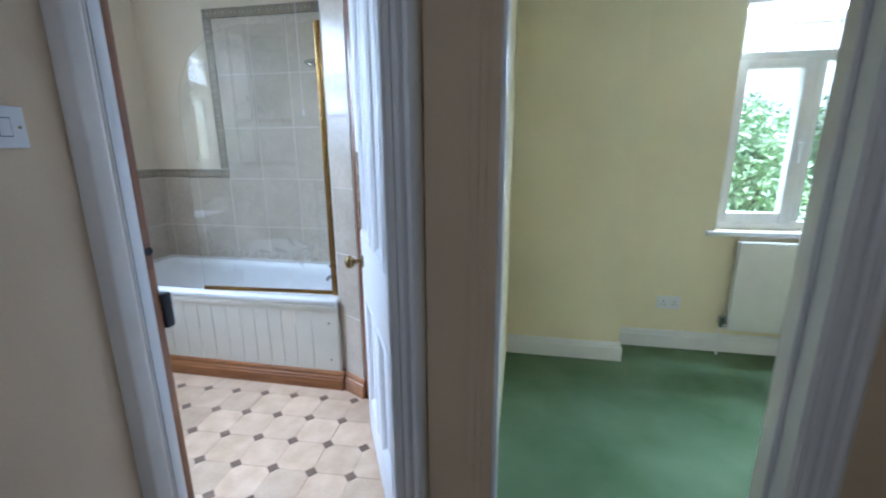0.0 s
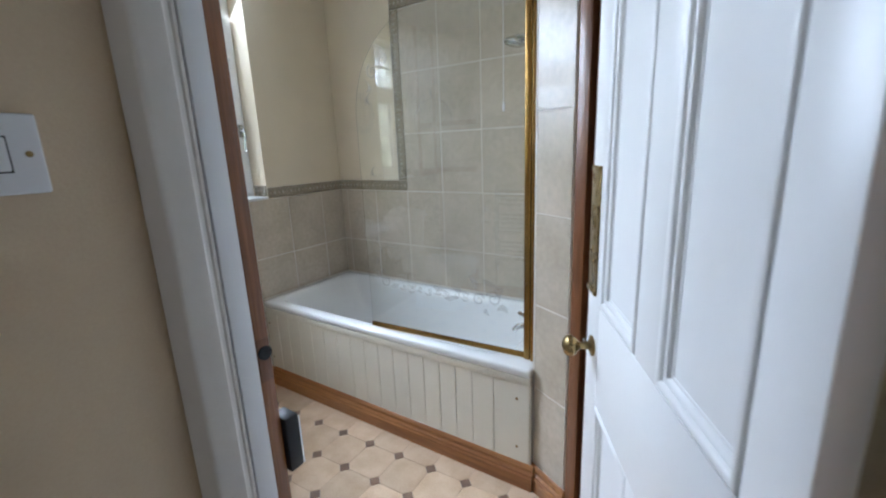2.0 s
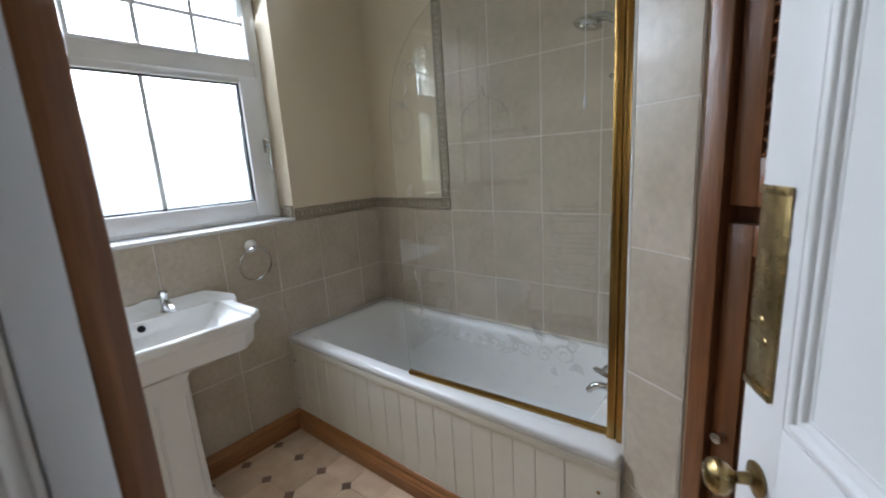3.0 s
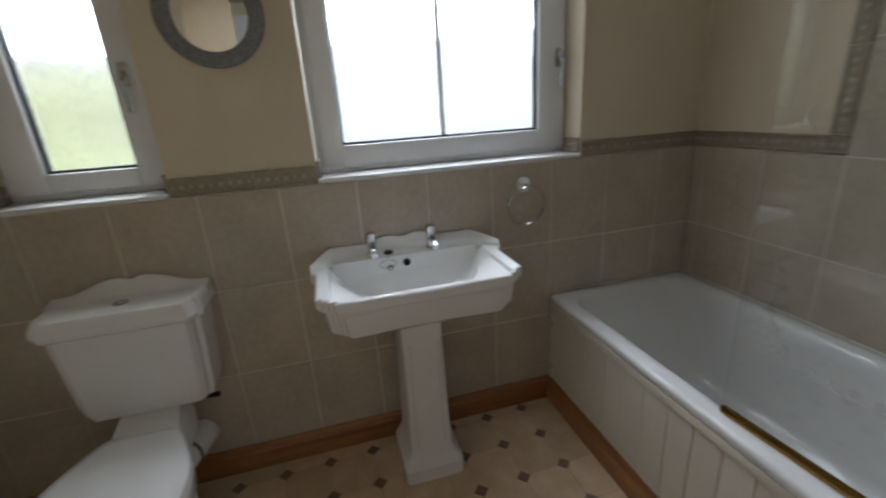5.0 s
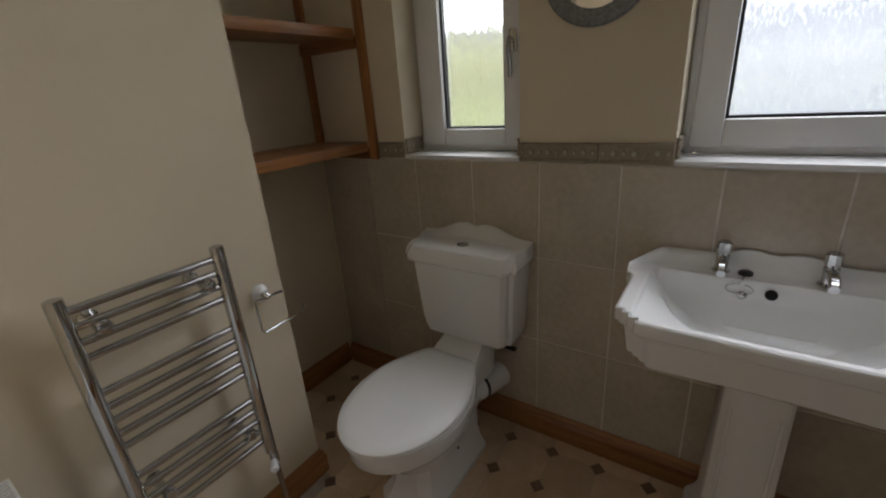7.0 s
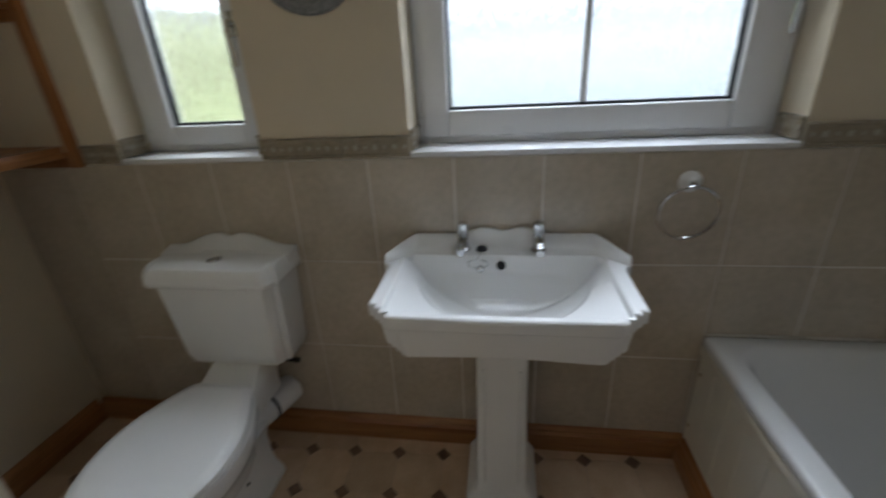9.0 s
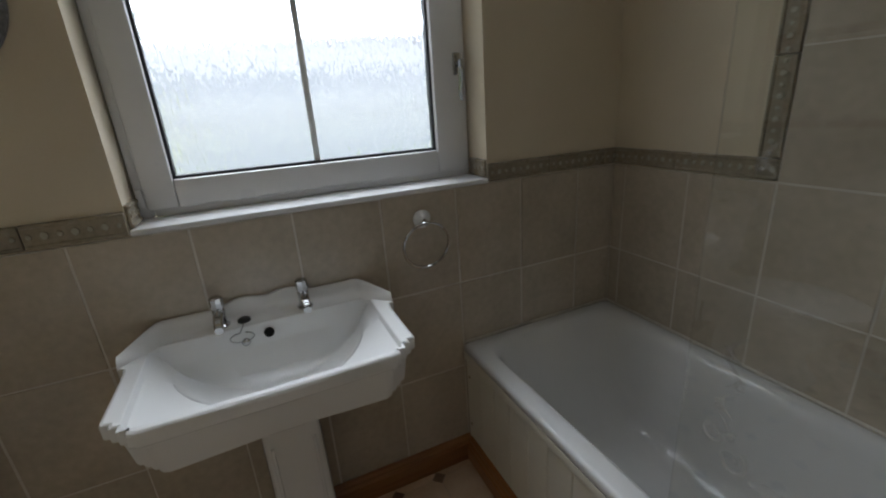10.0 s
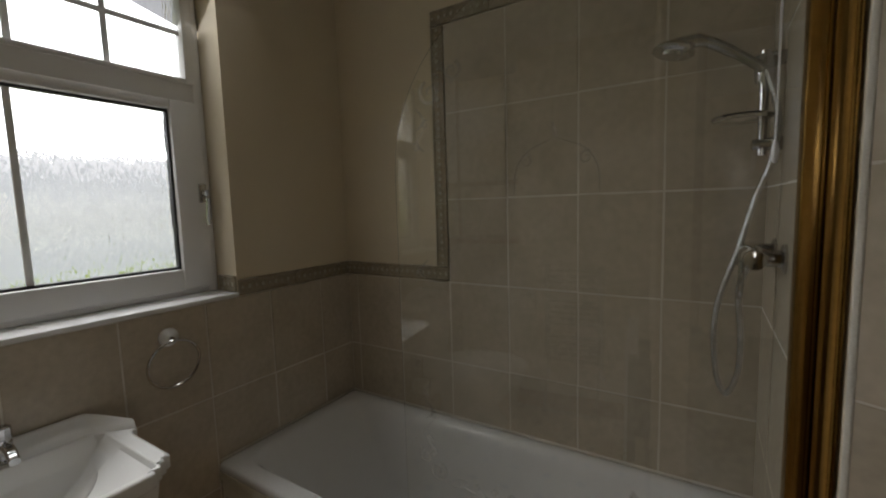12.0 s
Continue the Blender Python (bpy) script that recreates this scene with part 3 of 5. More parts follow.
lining2 = thing("door_lining_2", (1.41, 1.9, 0), "white painted bedroom door lining", "door frame", kind="structure")
bm = bmesh.new()
box(bm, 1.081, 1.092, 1.862, 1.979, 0, 2.03, 0.003)
box(bm, 1.698, 1.709, 1.862, 1.979, 0, 2.03, 0.003)
box(bm, 1.092, 1.698, 1.862, 1.979, 2.0, 2.03, 0.003)
part("lining", bm, GLOSS, lining2)
part("door_stop", box(bmesh.new(), 1.684, 1.6975, 1.909, 1.939, 0, 2.0, 0.003), GLOSS, lining2)
part("architrave", architrave(bmesh.new(), 1.702, 0.085, 1.872, 1), GLOSS, lining2)
part("architrave", architrave(bmesh.new(), 1.08, 0.058, 1.872, -1, 0.2), HALL, lining2, "flat architrave painted like the wall")

# ---- bathroom door ----
DOORW, DT = 0.752, 0.036
dm = Matrix.Translation((0.451 + 0.462 * DOORW, 2.671 - 0.887 * DOORW, 0.008)) @ Matrix(((-0.462, 0.887, 0, 0), (0.887, 0.462, 0, 0), (0, 0, 1, 0), (0, 0, 0, 1)))
# local: x from hinge to free edge, -y is the hall face, z up


def door_bm(bm):
    bmesh.ops.transform(bm, matrix=dm, verts=bm.verts[:])
    return bm


door = thing("door_1", (0.80, 2.004, 0.0), "white painted four-panel door standing open with brass fittings", "door", kind="structure")
U = lambda a: DOORW - a
xs = [(0.0, 0.105), (0.345, 0.437), (0.668, DOORW)]
bm = bmesh.new()
box(bm, U(0.105), U(0), 0, DT, 0, 1.99, 0.002)
box(bm, U(DOORW), U(0.668), 0, DT, 0, 1.99, 0.002)
for z0, z1 in ((0, 0.2), (0.70, 0.955), (1.88, 1.99)):
    box(bm, U(0.668), U(0.105), 0, DT, z0, z1, 0.001)
for z0, z1 in ((0.2, 0.70), (0.955, 1.88)):
    box(bm, U(0.437), U(0.345), 0, DT, z0, z1, 0.001)
leaf = part("frame", door_bm(bm), GLOSS, door)
for a, b in ((0.105, 0.345), (0.437, 0.668)):
    for z0, z1 in ((0.2, 0.70), (0.955, 1.88)):
        x0, x1 = U(b), U(a)
        bm = box(bmesh.new(), x0 - 0.003, x1 + 0.003, 0.0135, 0.024, z0 - 0.003, z1 + 0.003)
        panel = part("panel", door_bm(bm), GLOSS, door, "", 0)
        prof = [(0.0, 0.016), (0.0005, 0.001), (0.001, 0.003), (0.003, 0.003), (0.0045, -0.001), (0.008, -0.003), (0.013, -0.003), (0.018, 0.001), (0.0195, 0.005), (0.022, 0.005), (0.0235, 0.003), (0.027, 0.005), (0.030, 0.012), (0.035, 0.0125), (0.036, 0.016)]
        loops = []
        for o, dpt in prof:
            loops.append([Vector((x0 + o, dpt, z0 + o)), Vector((x1 - o, dpt, z0 + o)), Vector((x1 - o, dpt, z1 - o)), Vector((x0 + o, dpt, z1 - o))])
        part("panel_moulding", door_bm(loft(bmesh.new(), loops, False, False)), GLOSS, panel, "", 42)
kz = 0.838
bm = lathe(bmesh.new(), [(0.026, 0), (0.027, 0.004), (0.016, 0.008), (0.010, 0.011), (0.009, 0.03), (0.012, 0.034), (0.022, 0.042), (0.028, 0.052), (0.027, 0.062), (0.019, 0.071), (0.004, 0.075)], (U(0.062), -0.001, kz), (0, -1, 0), 24)
part("door_knob", door_bm(bm), BRASS, door, "worn brass beehive knob")
bm = box(bmesh.new(), U(0.078), U(0.006), -0.004, -0.0005, 0.975, 1.285, 0.0015)
plate = part("finger_plate", door_bm(bm), BRASS, door, "embossed brass finger plate")
bm = bmesh.new()
for q in ((U(0.078), U(0.006), 0.975, 0.987), (U(0.078), U(0.006), 1.273, 1.285)):
    box(bm, q[0], q[1], -0.0075, -0.003, q[2], q[3], 0.0015)
lathe(bm, [(0.016, 0), (0.014, 0.003), (0.004, 0.005)], (U(0.042), -0.003, 1.15), (0, -1, 0), 16)
for j, zz in enumerate((1.055, 1.085, 1.115, 1.185)):
    lathe(bm, [(0.011 - 0.001 * j, 0), (0.008, 0.002), (0.002, 0.0035)], (U(0.042 + 0.006 * (-1) ** j), -0.003, zz), (0, -1, 0), 12)
part("relief", door_bm(bm), BRASS, plate)
for zz in (0.25, 1.72):
    bm = tube(bmesh.new(), [(-0.004, 0.012, zz), (-0.004, 0.012, zz + 0.09)], 0.006, 10)
    part("hinge", door_bm(bm), BRASS, door)

# ---- airing cupboard behind the door ----
cup = thing("airing_cupboard", (0.55, 2.79, 0), "dark stained pine cupboard front with louvred door", "cupboard")
ddx, ddy = 0.883, -0.469
cm = Matrix.Translation((0.346, 2.909, 0)) @ Matrix(((ddx, 0.469, 0, 0), (ddy, 0.883, 0, 0), (0, 0, 1, 0), (0, 0, 0, 1)))
# local: x along the front, +y into the cupboard


def cup_bm(bm):
    bmesh.ops.transform(bm, matrix=cm, verts=bm.verts[:])
    return bm


bm = bmesh.new()
box(bm, 0.0, 0.045, -0.012, 0.06, 0, CEIL - 0.001, 0.003)
box(bm, 0.63, 0.675, -0.012, 0.06, 0, CEIL - 0.001, 0.003)
part("frame", cup_bm(bm), STAIN_Z, cup)
part("infill", cup_bm(box(bmesh.new(), 0.045, 0.63, 0.045, 0.06, 0, CEIL - 0.001)), STAIN_Z, cup)
for z0, z1, louvre in ((0.01, 1.20, False), (1.235, 2.30, True)):
    bm = bmesh.new()
    for q in ((0.05, 0.10, z0, z1), (0.575, 0.625, z0, z1), (0.10, 0.575, z0, z0 + 0.09), (0.10, 0.575, z1 - 0.06, z1)):
        box(bm, q[0], q[1], 0.006, 0.030, q[2], q[3], 0.002)
    cdoor = part("door", cup_bm(bm), STAIN_Z, cup)
    if louvre:
        zz = z0 + 0.10
        while zz < z1 - 0.08:
            bm = box(bmesh.new(), 0.098, 0.577, -0.012, 0.012, -0.003, 0.003, 0.001)
            bmesh.ops.transform(bm, matrix=pose(0, 0.018, zz, 38, 0, 0), verts=bm.verts[:])
            part("slat", cup_bm(bm), STAIN_Z, cdoor)
            zz += 0.028
    else:
        part("panel", cup_bm(box(bmesh.new(), 0.098, 0.577, 0.014, 0.024, z0 + 0.088, z1 - 0.058)), STAIN_Z, cdoor)
bm = lathe(bmesh.new(), [(0.008, 0), (0.006, 0.01), (0.013, 0.018), (0.012, 0.026), (0.003, 0.03)], (0.075, 0.006, 0.74), (0, -1, 0), 16)
part("knob", cup_bm(bm), CHROME, cup, "small chrome knob")

# ---- light switch ----
sw = thing("light_switch", (0.065, 1.725, 1.36), "white plastic single rocker light switch on the hall wall", "light switch")
bm = box(bmesh.new(), 0.0635, 0.0735, 1.675, 1.761, 1.314, 1.400, 0.003, 3)
swp = part("plate", bm, PLASTIC, sw)
bm = bmesh.new()
box(bm, 0.073, 0.0765, 1.709, 1.731, 1.339, 1.375, 0.002)
part("rocker", bm, PLASTIC, sw)
# thin dark sheet on the plate draws the shadow line round the rocker
part("rocker_shadow_line", box(bmesh.new(), 0.0732, 0.0738, 1.7075, 1.7325, 1.3375, 1.3765), DARK, sw)
for yy in (1.688, 1.748):
    part("screw", lathe(bmesh.new(), [(0.0035, 0), (0.0035, 0.001), (0.001, 0.0014)], (0.0735, yy, 1.357), (1, 0, 0), 10), BRASS, sw)

# ---- bedroom fittings ----
rad = thing("bedroom_radiator", (2.9, BY - 0.06, 0.16), "white panel radiator under the bedroom window", "radiator")
bm = box(bmesh.new(), 2.42, 3.28, BY - 0.085, BY - 0.035, 0.175, 0.745, 0.008)
part("panel", bm, RADIATOR, rad)
part("bracket", box(bmesh.new(), 2.55, 2.59, BY - 0.036, BY - 0.001, 0.22, 0.70), RADIATOR, rad)
part("bracket", box(bmesh.new(), 3.14, 3.18, BY - 0.036, BY - 0.001, 0.22, 0.70), RADIATOR, rad)
bm = lathe(bmesh.new(), [(0.012, 0), (0.012, 0.02), (0.02, 0.025), (0.02, 0.07), (0.014, 0.075)], (2.39, BY - 0.06, 0.19), (0, 0, 1), 14)
tube(bm, [(2.39, BY - 0.06, 0.2), (2.425, BY - 0.06, 0.2)], 0.009, 8)
part("valve", bm, CHROME, rad, "small metal radiator valve")
part("pipe", tube(bmesh.new(), [(2.39, BY - 0.06, 0.195), (2.39, BY - 0.06, 0.0)], 0.0075, 8), GLOSS, rad)

sock = thing("double_socket", (2.09, BY, 0.315), "white double wall socket on yellow wall", "socket")
bm = box(bmesh.new(), 2.018, 2.164, BY - 0.009, BY - 0.0005, 0.272, 0.358, 0.003, 3)
part("plate", bm, PLASTIC, sock)
for xx in (2.056, 2.126):
    bm = bmesh.new()
    box(bm, xx - 0.003, xx + 0.003, BY - 0.0105, BY - 0.0092, 0.318, 0.326)
    for o in (-0.011, 0.011):
        box(bm, xx + o - 0.003, xx + o + 0.003, BY - 0.0105, BY - 0.0092, 0.298, 0.303)
    part("pin_holes", bm, DARK, sock)
    part("rocker", box(bmesh.new(), xx - 0.026, xx - 0.014, BY - 0.012, BY - 0.009, 0.318, 0.338, 0.001), PLASTIC, sock)

# ---- bath ----
bath = thing("bathtub", (-0.66, 3.3, 0), "white bathtub with painted tongue-and-groove front panel", "bathtub")
BX0, BX1, BY0, BY1, RZ = WX + 0.009, 0.181, FY - 0.008, NY - 0.009, 0.52
loops = [
    rrect(BX0, BX1, BY0 + 0.014, BY1, 0.012, RZ - 0.034),
    rrect(BX0, BX1, BY0 + 0.002, BY1, 0.012, RZ - 0.032),
    rrect(BX0, BX1, BY0, BY1, 0.014, RZ - 0.028),
    rrect(BX0, BX1, BY0, BY1, 0.014, RZ - 0.012),
    rrect(BX0 + 0.002, BX1 - 0.002, BY0 + 0.003, BY1 - 0.002, 0.016, RZ - 0.004),
    rrect(BX0 + 0.008, BX1 - 0.008, BY0 + 0.010, BY1 - 0.008, 0.02, RZ),
    rrect(BX0 + 0.044, BX1 - 0.124, BY0 + 0.056, BY1 - 0.042, 0.10, RZ),
    rrect(BX0 + 0.050, BX1 - 0.130, BY0 + 0.063, BY1 - 0.048, 0.10, RZ - 0.003),
    rrect(BX0 + 0.058, BX1 - 0.138, BY0 + 0.071, BY1 - 0.056, 0.10, RZ - 0.010),
    rrect(BX0 + 0.066, BX1 - 0.145, BY0 + 0.077, BY1 - 0.063, 0.10, RZ - 0.021),
    rrect(BX0 + 0.075, BX1 - 0.150, BY0 + 0.082, BY1 - 0.068, 0.10, RZ - 0.036),
    rrect(BX0 + 0.088, BX1 - 0.155, BY0 + 0.086, BY1 - 0.072, 0.10, RZ - 0.058),
    rrect(BX0 + 0.16, BX1 - 0.185, BY0 + 0.105, BY1 - 0.09, 0.11, RZ - 0.20),
    rrect(BX0 + 0.25, BX1 - 0.215, BY0 + 0.13, BY1 - 0.115, 0.11, RZ - 0.33),
    rrect(BX0 + 0.31, BX1 - 0.255, BY0 + 0.17, BY1 - 0.155, 0.10, RZ - 0.375),
    rrect(BX0 + 0.42, BX1 - 0.345, BY0 + 0.24, BY1 - 0.225, 0.07, RZ - 0.385),
]
part("tub", loft(bmesh.new(), loops, False, True), ACRYLIC, bath, "", 60)
bm = box(bmesh.new(), BX0, BX1 + 0.0, FY + 0.004, FY + 0.02, 0.08, 0.486)
panel = part("front_panel", bm, GLOSS_OFF, bath, "", 0)
edge = [-1.462, -1.36, -1.265, -1.17, -1.07, -0.975, -0.875, -0.774, -0.684, -0.592, -0.5, -0.41, -0.323, -0.238, -0.156, -0.075, 0.024, 0.178]
for a, b in zip(edge, edge[1:]):
    part("board", box(bmesh.new(), a + 0.0012, b - 0.0012, FY - 0.001, FY + 0.005, 0.08, 0.456, 0.0018, 1), GLOSS_OFF, panel)
part("top_rail", box(bmesh.new(), BX0, BX1, FY - 0.006, FY + 0.004, 0.453, 0.4855, 0.003), GLOSS_OFF, panel)
for sx in (-1.44, 0.125):
    for sz in (0.17, 0.385):
        part("screw", lathe(bmesh.new(), [(0.006, 0), (0.005, 0.002), (0.001, 0.003)], (sx, FY - 0.001, sz), (0, -1, 0), 10), BRASS, panel)
bm = bmesh.new()
tube(bm, [(BX0, BY1 + 0.002, RZ + 0.002), (BX1, BY1 + 0.002, RZ + 0.002)], 0.006, 6)
tube(bm, [(BX0 - 0.002, BY0 + 0.01, RZ + 0.002), (BX0 - 0.002, BY1, RZ + 0.002)], 0.006, 6)
part("sealant", bm, GROUT, bath, "white sealant bead")
bm = lathe(bmesh.new(), [(0.03, 0), (0.03, 0.004), (0.022, 0.006), (0.018, 0.002)], (-0.30, 3.31, RZ - 0.386), (0, 0, 1), 18)
part("waste", bm, CHROME, bath)
bm = lathe(bmesh.new(), [(0.03, 0), (0.03, 0.006), (0.024, 0.009), (0.004, 0.009)], (EX - 0.128, 3.31, RZ - 0.10), (-1, 0, 0.25), 18)
part("overflow", bm, CHROME, bath)


def bath_tap(y):
    t = thing("bath_tap", (EX - 0.06, y, RZ), "chrome lever bath tap on the rim", "tap", "bath taps")
    bm = lathe(bmesh.new(), [(0.022, -0.001), (0.022, 0.006), (0.016, 0.010), (0.015, 0.045), (0.018, 0.055), (0.017, 0.07), (0.012, 0.076)], (EX - 0.055, y, RZ), n=16)
    part("body", bm, CHROME, t)
    bm = tube(bmesh.new(), spline([(EX - 0.058, y, RZ + 0.035), (EX - 0.09, y, RZ + 0.05), (EX - 0.13, y, RZ + 0.04), (EX - 0.15, y, RZ + 0.018)], 5), [0.012] * 12 + [0.011] * 4, 12)
    part("spout", bm, CHROME, t)
    bm = tube(bmesh.new(), [(EX - 0.055, y, RZ + 0.074), (EX - 0.075, y, RZ + 0.088), (EX - 0.125, y, RZ + 0.105), (EX - 0.133, y, RZ + 0.106)], [0.009, 0.008, 0.010, 0.004], 10)
    part("lever", bm, CHROME, t)


bath_tap(3.235)
bath_tap(3.40)

# ---- shower screen ----
screen = thing("shower_screen", (0.14, 3.04, RZ), "hinged glass shower screen with gold frame and etched scrolls", "shower screen")
SA, SB = Vector((0.124, 3.052, 0)), Vector((-0.645, 3.004, 0))
sd = (SB - SA).normalized()
sn = Vector((-sd.y, sd.x, 0))
if sn.y > 0:
    sn = -sn
SL, ST = (SB - SA).length, 1.36


def on_screen(u, v, o=0.0):
    return SA + sd * u + sn * o + Vector((0, 0, RZ + 0.012 + v))


outline = [(0.0, 0.0), (SL, 0.0), (SL, ST - 0.40)]
for j in range(1, 13):
    a = radians(90 * j / 12)
    outline.append((SL - 0.40 + 0.40 * math.cos(a), ST - 0.40 + 0.40 * math.sin(a)))
outline.append((0.0, ST))
bm = loft(bmesh.new(), [[on_screen(u, v, o) for u, v in outline] for o in (-0.0012, 0.0012)])
gl = part("pane", bm, SCREEN_GLASS, screen, "clear toughened glass with etched scrolls", 20)
gl.visible_shadow = False
extrusion = [(0.120, 3.068), (0.120, 3.041), (0.1215, 3.0375), (0.124, 3.036), (0.1425, 3.036), (0.1445, 3.0375), (0.1455, 3.043), (0.1485, 3.043), (0.1495, 3.034), (0.151, 3.031), (0.1535, 3.030), (0.169, 3.030), (0.1715, 3.0315), (0.1725, 3.035), (0.1755, 3.035), (0.1765, 3.029), (0.178, 3.028), (0.1795, 3.030), (0.1795, 3.070), (0.170, 3.071)]
part("post", prism(bmesh.new(), extrusion, RZ + 0.001, RZ + 0.014 + ST), GOLD, screen, "gold anodised wall post")
bm = bmesh.new()
loft(bm, [[on_screen(u, v, o) for v, o in ((-0.009, -0.007), (-0.009, 0.009), (0.004, 0.009), (0.010, 0.005), (0.010, -0.005), (0.004, -0.007))] for u in (0.0, SL)])
part("bottom_rail", bm, GOLD, screen, "gold anodised bottom rail")


def etched(bm, pts, w):
    """A flat frosted stroke on the glass through (u, v, width factor)."""
    line = spline([(u, v, k) for u, v, k in pts], 6)
    left, right = [], []
    for i, p in enumerate(line):
        d = line[min(i + 1, len(line) - 1)] - line[max(i - 1, 0)]
        d2 = Vector((d.x, d.y)).normalized()
        h = w * p.z * 0.5
        left.append(bm.verts.new(on_screen(p.x - d2.y * h, p.y + d2.x * h, 0.0024)))
        right.append(bm.verts.new(on_screen(p.x + d2.y * h, p.y - d2.x * h, 0.0024)))
    for i in range(len(line) - 1):
        bm.faces.new((left[i], left[i + 1], right[i + 1], right[i]))


def spiral(cu, cv, r, turns, start, flip=1, n=12):
    return [(cu + flip * r * (1 - 0.8 * k / n) * math.cos(start + turns * 6.283 * k / n), cv + r * (1 - 0.8 * k / n) * math.sin(start + turns * 6.283 * k / n), 1 - 0.5 * k / n) for k in range(n + 1)]


bm = bmesh.new()
hv = 0.215  # height of the horizontal ornament on the glass
corner_u = 0.115
for cu, cv, r, f in ((corner_u + 0.02, hv, 0.034, 1), (corner_u + 0.085, hv - 0.012, 0.028, -1), (corner_u - 0.005, hv + 0.03, 0.02, -1)):
    etched(bm, spiral(cu, cv, r, 1.4, 0.4, f), 0.011)
etched(bm, [(corner_u - 0.04, hv - 0.05, 0.3), (corner_u - 0.02, hv - 0.03, 1.6), (corner_u + 0.005, hv - 0.045, 0.4)], 0.016)
etched(bm, [(corner_u + 0.09, hv + 0.03, 0.4), (corner_u + 0.105, hv + 0.055, 1.8), (corner_u + 0.125, hv + 0.085, 0.2)], 0.014)
for k in range(8):
    u = corner_u + 0.13 + k * 0.045
    s = 1 - k * 0.07
    etched(bm, spiral(u + 0.012, hv - 0.004, 0.016 * s, 1.2, 0.4 + k, 1 if k % 2 else -1, 8), 0.007)
    etched(bm, [(u, hv - 0.018, 0.3), (u + 0.02, hv - 0.026 + 0.01 * (k % 2), 1.1), (u + 0.042, hv - 0.012, 0.2)], 0.009)
for lu, lv, du, dv in ((0.02, 0.05, 0.05, 0.03), (0.10, 0.045, 0.02, 0.05), (0.16, 0.01, 0.055, 0.022), (0.07, -0.045, -0.03, -0.03), (0.20, -0.02, 0.045, -0.012), (0.26, 0.004, 0.045, 0.014)):
    etched(bm, [(corner_u + lu - 0.02, hv + lv, 0.15), (corner_u + lu + du * 0.5, hv + lv + dv * 0.5, 1.0), (corner_u + lu + du, hv + lv + dv, 0.1)], 0.022)
vu = SL - 0.075  # upright ornament near the free edge
for k in (0, 1, 2, 3, 9, 15, 16):
    v = hv + 0.04 + k * 0.05
    f = 1 if k % 2 else -1
    etched(bm, [(vu - 0.010 * f, v, 0.3), (vu + 0.010 * f, v + 0.018, 1.3), (vu + 0.002 * f, v + 0.036, 0.8), (vu - 0.012 * f, v + 0.05, 0.3)], 0.007)
    etched(bm, spiral(vu + 0.014 * f, v + 0.012, 0.011, 1.1, 1.0, f, 8), 0.005)
for cu, cv, r, f in ((vu - 0.02, hv + 0.01, 0.026, 1), (vu + 0.012, hv + 0.045, 0.02, -1)):
    etched(bm, spiral(cu, cv, r, 1.3, 2.0, f), 0.009)
etched(bm, [(vu - 0.05, hv - 0.012, 0.3), (vu - 0.075, hv - 0.005, 1.7), (vu - 0.10, hv + 0.004, 0.2)], 0.014)
for cu, cv, r, f in ((vu - 0.03, hv + 0.92, 0.03, -1), (vu - 0.085, hv + 0.96, 0.022, 1)):
    etched(bm, spiral(cu, cv, r, 1.3, 2.0, f), 0.009)
for f in (-1, 1):  # arch
    cu = 0.385
    etched(bm, [(cu + f * 0.085, 0.90, 0.4), (cu + f * 0.08, 0.95, 0.7), (cu + f * 0.055, 0.985, 0.8), (cu + f * 0.01, 1.005, 0.5)], 0.005)
    etched(bm, spiral(cu + f * 0.06, 0.965, 0.014, 1.2, 1.0, f), 0.004)
etched(bm, [(0.38, 1.005, 0.3), (0.385, 1.02, 1.4), (0.39, 1.04, 0.2)], 0.008)
tagged(part("etching", bm, FROST, gl, "frosted etched scroll pattern", 0), kind="stuff")

# ---- shower fittings ----
mixer = thing("shower_mixer", (EX - 0.03, 3.34, 1.28), "chrome bar shower mixer on the tiled wall", "shower mixer")
for yy in (3.265, 3.415):
    part("wall_flange", lathe(bmesh.new(), [(0.030, 0), (0.030, 0.006), (0.018, 0.010), (0.016, 0.05)], (EX - 0.008, yy, 1.285), (-1, 0, 0), 18), CHROME, mixer)
part("bar", lathe(bmesh.new(), [(0.012, -0.075), (0.021, -0.073), (0.024, -0.05), (0.024, 0.05), (0.021, 0.073), (0.012, 0.075)], (EX - 0.062, 3.34, 1.285), (0, 1, 0), 18), CHROME, mixer)
part("control", lathe(bmesh.new(), [(0.02, 0.0), (0.021, 0.03), (0.019, 0.036), (0.004, 0.038)], (EX - 0.062, 3.255, 1.285), (0, -1, 0), 18), CHROME, mixer)
ring = [(EX - 0.08, 3.32 + 0.045 * math.cos(a), 1.235 + 0.045 * math.sin(a)) for a in (radians(d) for d in range(30, 330, 20))]
part("loop_handle", tube(bmesh.new(), ring, 0.006, 8), CHROME, mixer)

